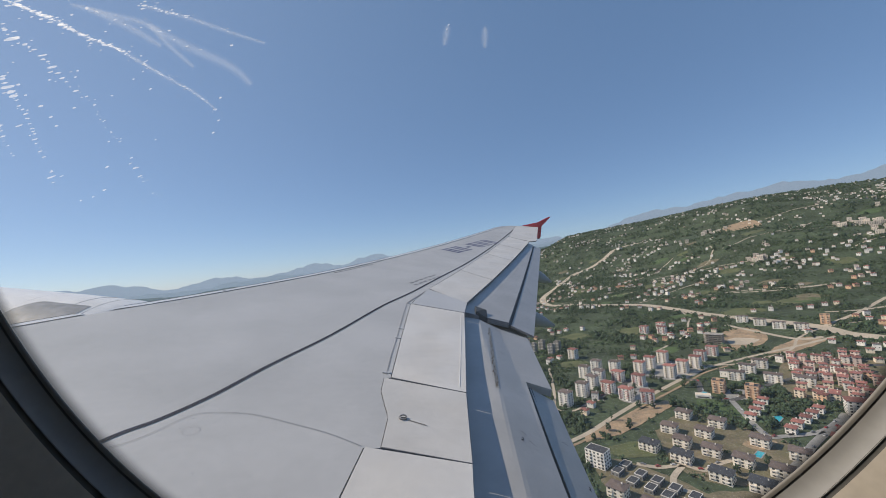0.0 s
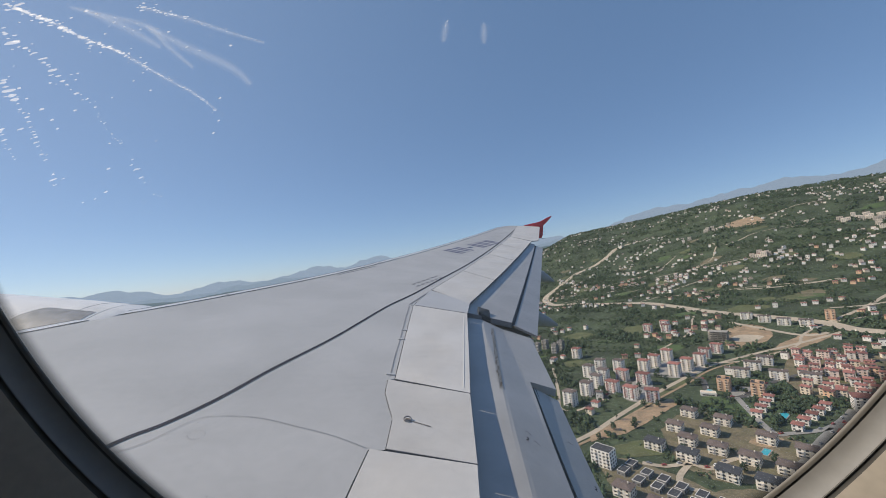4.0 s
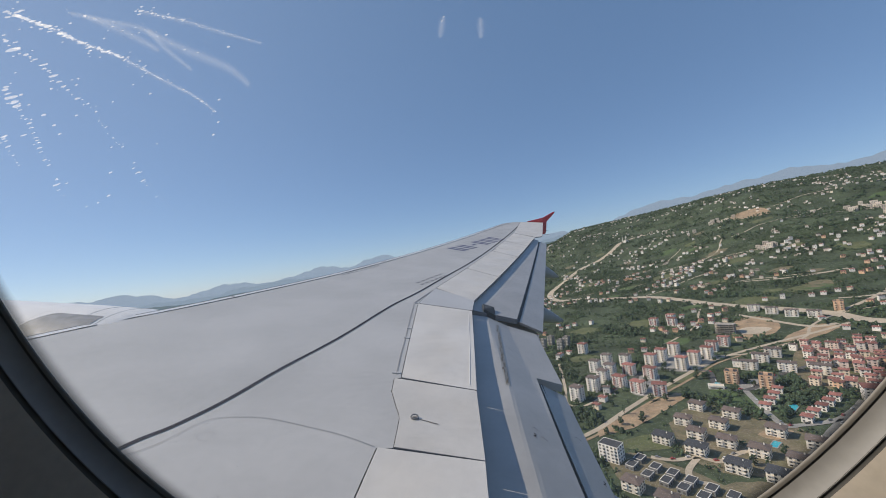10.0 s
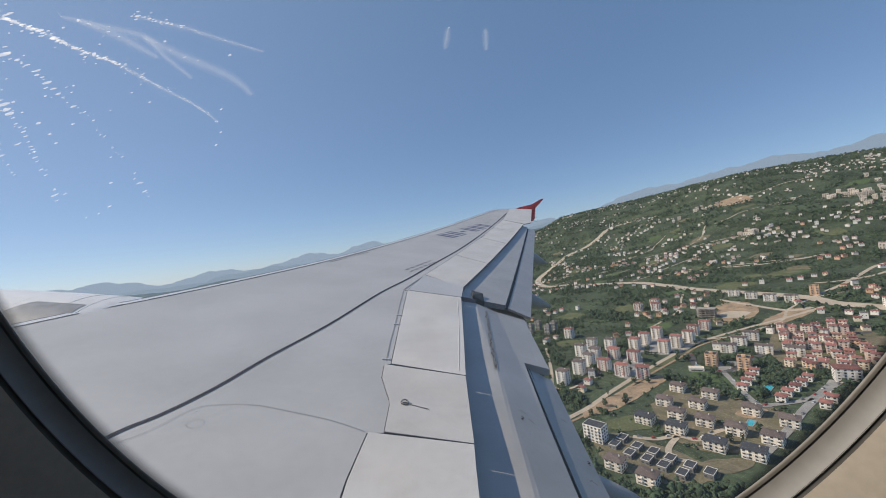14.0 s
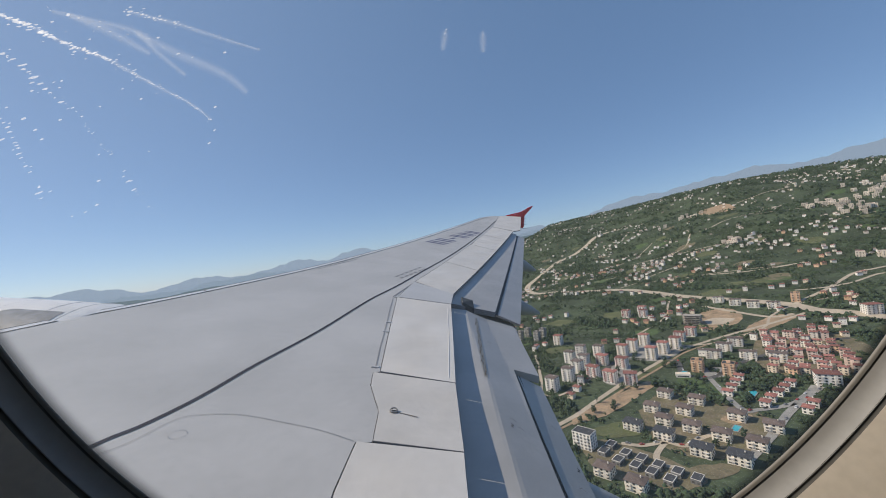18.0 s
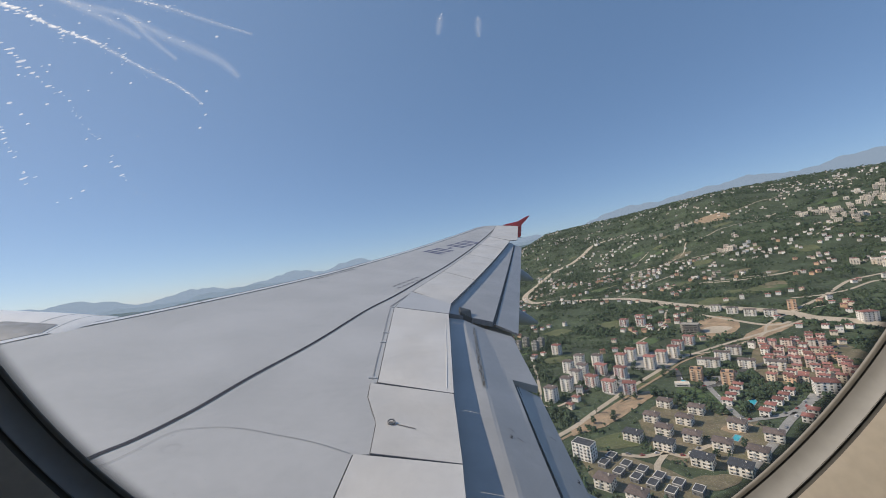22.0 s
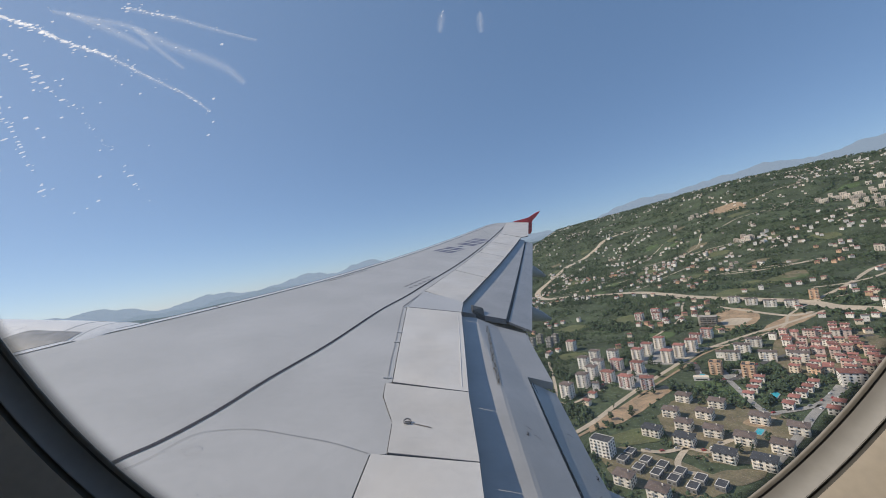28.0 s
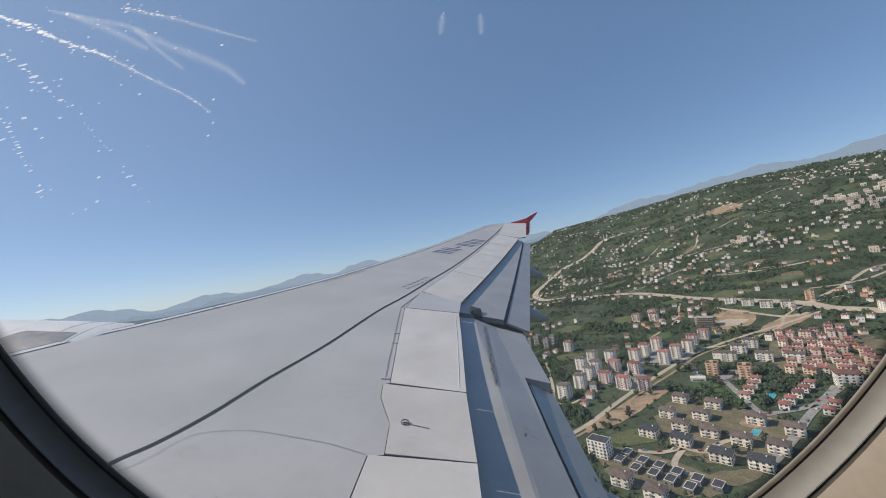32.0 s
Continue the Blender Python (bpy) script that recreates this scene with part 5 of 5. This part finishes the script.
def trunk_mesh(height):
    vs, fs = [], []
    for z, r in ((-0.5, 0.28), (height * 0.3, 0.2), (height * 0.65, 0.08)):
        for i in range(7):
            a = 2 * math.pi * i / 7
            vs.append((r * math.cos(a), r * math.sin(a), z))
    for j in range(2):
        for i in range(7):
            a, b = j * 7 + i, j * 7 + (i + 1) % 7
            fs.append((a, b, b + 7, a + 7))
    return mesh_from("trunk", vs, fs, BARK)


tree_protos = []
for i, (h, w, mat, lab) in enumerate(((8, 6, LEAF_B, "dark green broad-leaved tree beside the lane"), (6, 5, LEAF_A, "light green rounded garden tree"), (11, 4, LEAF_B, "tall narrow dark green poplar"))):
    t_ob = tagged(new("tree"), lab, "tree", "garden trees")
    put("trunk", trunk_mesh(h), t_ob)
    put("crown", crown_mesh("crown", h, w, 46, 20 + i, mat), t_ob)
    tree_protos.append(t_ob)
rng = random.Random(77)
done = 0
for i in range(600):
    x, y = rng.uniform(110, 480), rng.uniform(270, 640)
    if done >= 66 or not all((x - a) ** 2 + (y - b) ** 2 > (c * 0.75) ** 2 for a, b, c in BUILT):
        continue
    if min(math.hypot(x - a, y - b) for a, b, c in ROAD_POINTS) > 26 or min(math.hypot(x - a, y - b) - c for a, b, c in ROAD_POINTS) < -3:
        continue
    m = pose(x, y, land_z(x, y), 0, 0, rng.uniform(0, 360))
    if done < 3:
        tree_protos[done].matrix_world = m
    else:
        copy_thing(tree_protos[rng.choice((0, 0, 1, 1, 2))], m)
    done += 1

# ---- parked and standing cars ----


def car(paint, label):
    ob = tagged(new("car"), label, "car", "cars on the lanes")
    prof = [(-2.1, 0.35), (-2.15, 0.75), (-1.9, 0.95), (-0.9, 1.0), (0.9, 1.0), (1.75, 0.9), (2.1, 0.7), (2.1, 0.35)]
    top = [(-1.7, 0.97), (-1.2, 1.45), (0.35, 1.47), (1.15, 0.98)]
    for name, line, half, mat in (("body", prof, 0.85, paint), ("cabin", top, 0.72, GLASS_DARK)):
        n = len(line)
        vs = [(x, -half, z) for x, z in line] + [(x, half, z) for x, z in line]
        fs = [tuple(range(n)), tuple(range(2 * n - 1, n - 1, -1))] + [(i, n + i, n + (i + 1) % n, (i + 1) % n) for i in range(n)]
        put(name, mesh_from(name, vs, fs, mat), ob)
    put("roof_panel", boxes_mesh("roof_panel", [(-1.15, 0.3, -0.68, 0.68, 1.46, 1.52)], paint), ob)
    for x in (-1.3, 1.35):
        for y in (-0.8, 0.8):
            vs = [(0.33 * math.cos(6.283 * i / 10), s, 0.33 * math.sin(6.283 * i / 10)) for s in (-0.1, 0.1) for i in range(10)]
            fs = [tuple(range(10)), tuple(range(19, 9, -1))] + [(i, 10 + i, 10 + (i + 1) % 10, (i + 1) % 10) for i in range(10)]
            o = put("wheel", mesh_from("wheel", vs, fs, RUBBER), ob)
            o.location = (x, y, 0.33)
            put("rim", boxes_mesh("rim", [(-0.16, 0.16, -0.12, 0.12, -0.16, 0.16)], REFLECTION_WHEEL_GREY), o)
    return ob


car_protos = [car(pt, lab) for pt, lab in zip(CAR_PAINTS, ("white hatchback parked by the lane", "grey hatchback parked by the lane", "red hatchback parked by the lane", "black hatchback parked by the lane"))]
spots = []
for line, offset in ((LANE, 1.6), (LANE_2, 1.2), (TOWN_ROAD, 2.4), (BLOCK_STREET, 1.4), (LANE_3, 1.2)):
    sm = smooth_line(line, 8)
    for i in range(3, len(sm) - 3, 5):
        (ax, ay), (bx, by) = sm[i], sm[i + 1]
        l = math.hypot(bx - ax, by - ay)
        spots.append((ax - (by - ay) / l * offset, ay + (bx - ax) / l * offset, math.degrees(math.atan2(by - ay, bx - ax))))
for i, (x, y, turn) in enumerate(spots):
    m = pose(x, y, land_z(x, y) + 0.52, 0, 0, turn)
    if i < 4:
        car_protos[i].matrix_world = m
    else:
        copy_thing(car_protos[(i * 5 + i // 3) % 4], m)

# ---- a mosque with two minarets on the far hillside ----
mosque = tagged(new("mosque"), "small white domed mosque with two minarets", "mosque")
mosque.matrix_world = pose(905, 1880, land_z(905, 1880), 0, 0, 20)
put("prayer_hall", boxes_mesh("prayer_hall", [(-9, 9, -9, 9, -5, 9)], WALL_WHITE), mosque)
dome_v = [(6.5 * math.cos(b) * math.cos(a), 6.5 * math.cos(b) * math.sin(a), 9 + 6.5 * math.sin(b)) for b in [math.pi / 2 * j / 6 for j in range(7)] for a in [2 * math.pi * i / 16 for i in range(16)]]
put("dome", mesh_from("dome", dome_v, [(j * 16 + i, j * 16 + (i + 1) % 16, j * 16 + 16 + (i + 1) % 16, j * 16 + 16 + i) for j in range(6) for i in range(16)], CONCRETE, True), mosque)
for x in (-10.5, 10.5):
    vs = [(x + r * math.cos(6.283 * i / 8), 9 + r * math.sin(6.283 * i / 8), z) for z, r in ((-5, 1.3), (22, 1.1), (22.2, 1.8), (23, 1.8), (23.2, 1.0), (28, 0.9), (34, 0.05)) for i in range(8)]
    put("minaret", mesh_from("minaret", vs, [(j * 8 + i, j * 8 + (i + 1) % 8, j * 8 + 8 + (i + 1) % 8, j * 8 + 8 + i) for j in range(6) for i in range(8)], WALL_WHITE), mosque)

# ---- scuffs in the window's acrylic ----


def scuff_material(name, amount):
    """Scratched acrylic: lets most light by and scatters the sun's."""
    m = bpy.data.materials.new(name)
    m.use_nodes = True
    nt = m.node_tree
    nt.nodes.remove(nt.nodes["Principled BSDF"])
    clear = nt.nodes.new("ShaderNodeBsdfTransparent")
    glow = nt.nodes.new("ShaderNodeBsdfTranslucent")
    glow.inputs["Color"].default_value = (0.95, 0.95, 0.95, 1)
    if amount < 0.2:
        nt.links.new(sun_tipped_normal(nt), glow.inputs["Normal"])
    mx = nt.nodes.new("ShaderNodeMixShader")
    mx.inputs[0].default_value = amount
    nt.links.new(clear.outputs[0], mx.inputs[1])
    nt.links.new(glow.outputs[0], mx.inputs[2])
    nt.links.new(mx.outputs[0], nt.nodes["Material Output"].inputs["Surface"])
    return m


SCUFF = scuff_material("scuffed_spots", 0.34)
SOFT_SCUFF = scuff_material("scuffed_streaks", 0.045)
# lines across the pane in millimetres from the eye, count of flecks, their size, width of the soft streak
SCUFF_LINES = (([(-99.5, 48.9), (-94.0, 47.2), (-89.0, 45.6), (-80.9, 42.1), (-73.4, 39.9), (-69.0, 37.8), (-62.1, 34.4), (-54.5, 31.0), (-49.4, 27.5)], 95, 0.50, 0.9),
               ([(-68.5, 50.3), (-63.4, 49.5), (-55.8, 48.0), (-48.2, 46.0), (-39.3, 43.9)], 34, 0.34, 0.9),
               ([(-84.7, 49.3), (-74.7, 47.6), (-66.5, 45.9), (-62.1, 42.1), (-55.5, 37.1)], 10, 0.25, 1.3),
               ([(-80.9, 48.7), (-70.9, 45.1), (-63.4, 41.4)], 8, 0.25, 1.6), ([(-66.5, 45.9), (-58.3, 42.2), (-46.9, 37.9), (-41.8, 34.1)], 8, 0.25, 1.8),
               ([(-99.5, 42.0), (-97.6, 40.1), (-92.1, 37.7), (-89.6, 35.8), (-87.7, 33.9), (-82.7, 29.5), (-78.3, 27.7), (-74.6, 22.0), (-71.4, 18.2)], 26, 0.66, 0.3),
               ([(-99.4, 30.5), (-97.6, 28.6), (-95.9, 26.8), (-93.2, 23.0), (-91.3, 19.2), (-89.4, 14.8), (-88.2, 13.5)], 17, 0.66, 0.3),
               ([(-99.3, 19.7), (-97.5, 15.9), (-95.6, 13.4)], 6, 0.42, 0.2), ([(-86.3, 10.3), (-85.1, 5.2), (-83.2, 2.7)], 6, 0.42, 0.2), ([(-68.2, 13.7), (-63.2, 7.4), (-58.1, 4.2)], 8, 0.34, 0.2),
               ([(2.9, 51.4), (2.4, 46.8)], 5, 0.24, 1.3), ([(11.6, 51.6), (11.9, 47.0)], 6, 0.26, 1.3))
rng = random.Random(9)
to_sun = (ATT.transposed() @ SUN_DIR).normalized()


def fleck(vs, fs, px, pz, long, wide):
    """A chip in the surface, its face turned to the sun."""
    run = Vector((0.93, 0, -0.36))
    run = (run - to_sun * run.dot(to_sun)).normalized()
    across = to_sun.cross(run).normalized()
    c = Vector((EYE.x + px / 1000, WD + 0.0016, EYE.z + pz / 1000))
    for k in range(9):
        a = 2 * math.pi * k / 9
        vs.append(c + run * long * math.cos(a) * rng.uniform(0.7, 1.2) / 1000 + across * wide * math.sin(a) * rng.uniform(0.7, 1.2) / 1000)
    fs.append(tuple(range(len(vs) - 9, len(vs))))


for line, count, size, width in SCUFF_LINES:
    vs, fs = [], []
    for i, (x, z) in enumerate(along_line(line, count)):
        strength = max(0.35, 1 - 0.8 * i / count)
        for k in range(2):
            off = (0.12, 0.9)[k] * rng.choice((0.6, 1.0, 1.8))
            big = size * strength * rng.choice((0.35, 0.5, 0.7, 1.0)) * (1.0, 0.7)[k]
            fleck(vs, fs, x + rng.gauss(0, off), z + rng.gauss(0, off), big * rng.uniform(1.2, 2.6), big * 0.62)
    if line is SCUFF_LINES[0][0]:
        for i in range(34):  # loose specks between the lines
            big = rng.uniform(0.10, 0.26)
            fleck(vs, fs, -100 + 60 * rng.random() ** 1.5, 50 - 46 * rng.random(), big * 2.0, big)
    sc = put("scuff", mesh_from("scuff", vs, fs, SCUFF), window_1, "line of sunlit white scuffs in the acrylic")
    sc.visible_shadow = False
    if width < 0.5:
        continue
    vs, fs = [], []
    pts = smooth_line(line, 6)
    for layer, k in enumerate((0.35, 0.7, 1.0, 1.5)):
        start = len(vs)
        for i, (x, z) in enumerate(pts):
            (ax, az), (bx, bz) = pts[max(i - 1, 0)], pts[min(i + 1, len(pts) - 1)]
            l = math.hypot(bx - ax, bz - az) or 1.0
            h = width * k * (0.55 + 0.45 * math.sin(math.pi * min(1.0, (i + 0.6) / (len(pts) - 0.6)))) / 2
            for side in (1, -1):
                vs.append((EYE.x + (x - side * h * (bz - az) / l) / 1000, WD + 0.0018 + 0.0001 * layer, EYE.z + (z + side * h * (bx - ax) / l) / 1000))
            if i:
                fs.append((start + 2 * i - 2, start + 2 * i - 1, start + 2 * i + 1, start + 2 * i))
    sc = put("scuff_streak", mesh_from("scuff_streak", vs, fs, SOFT_SCUFF), window_1, "faint milky streak of fine scratches")
    sc.visible_shadow = False
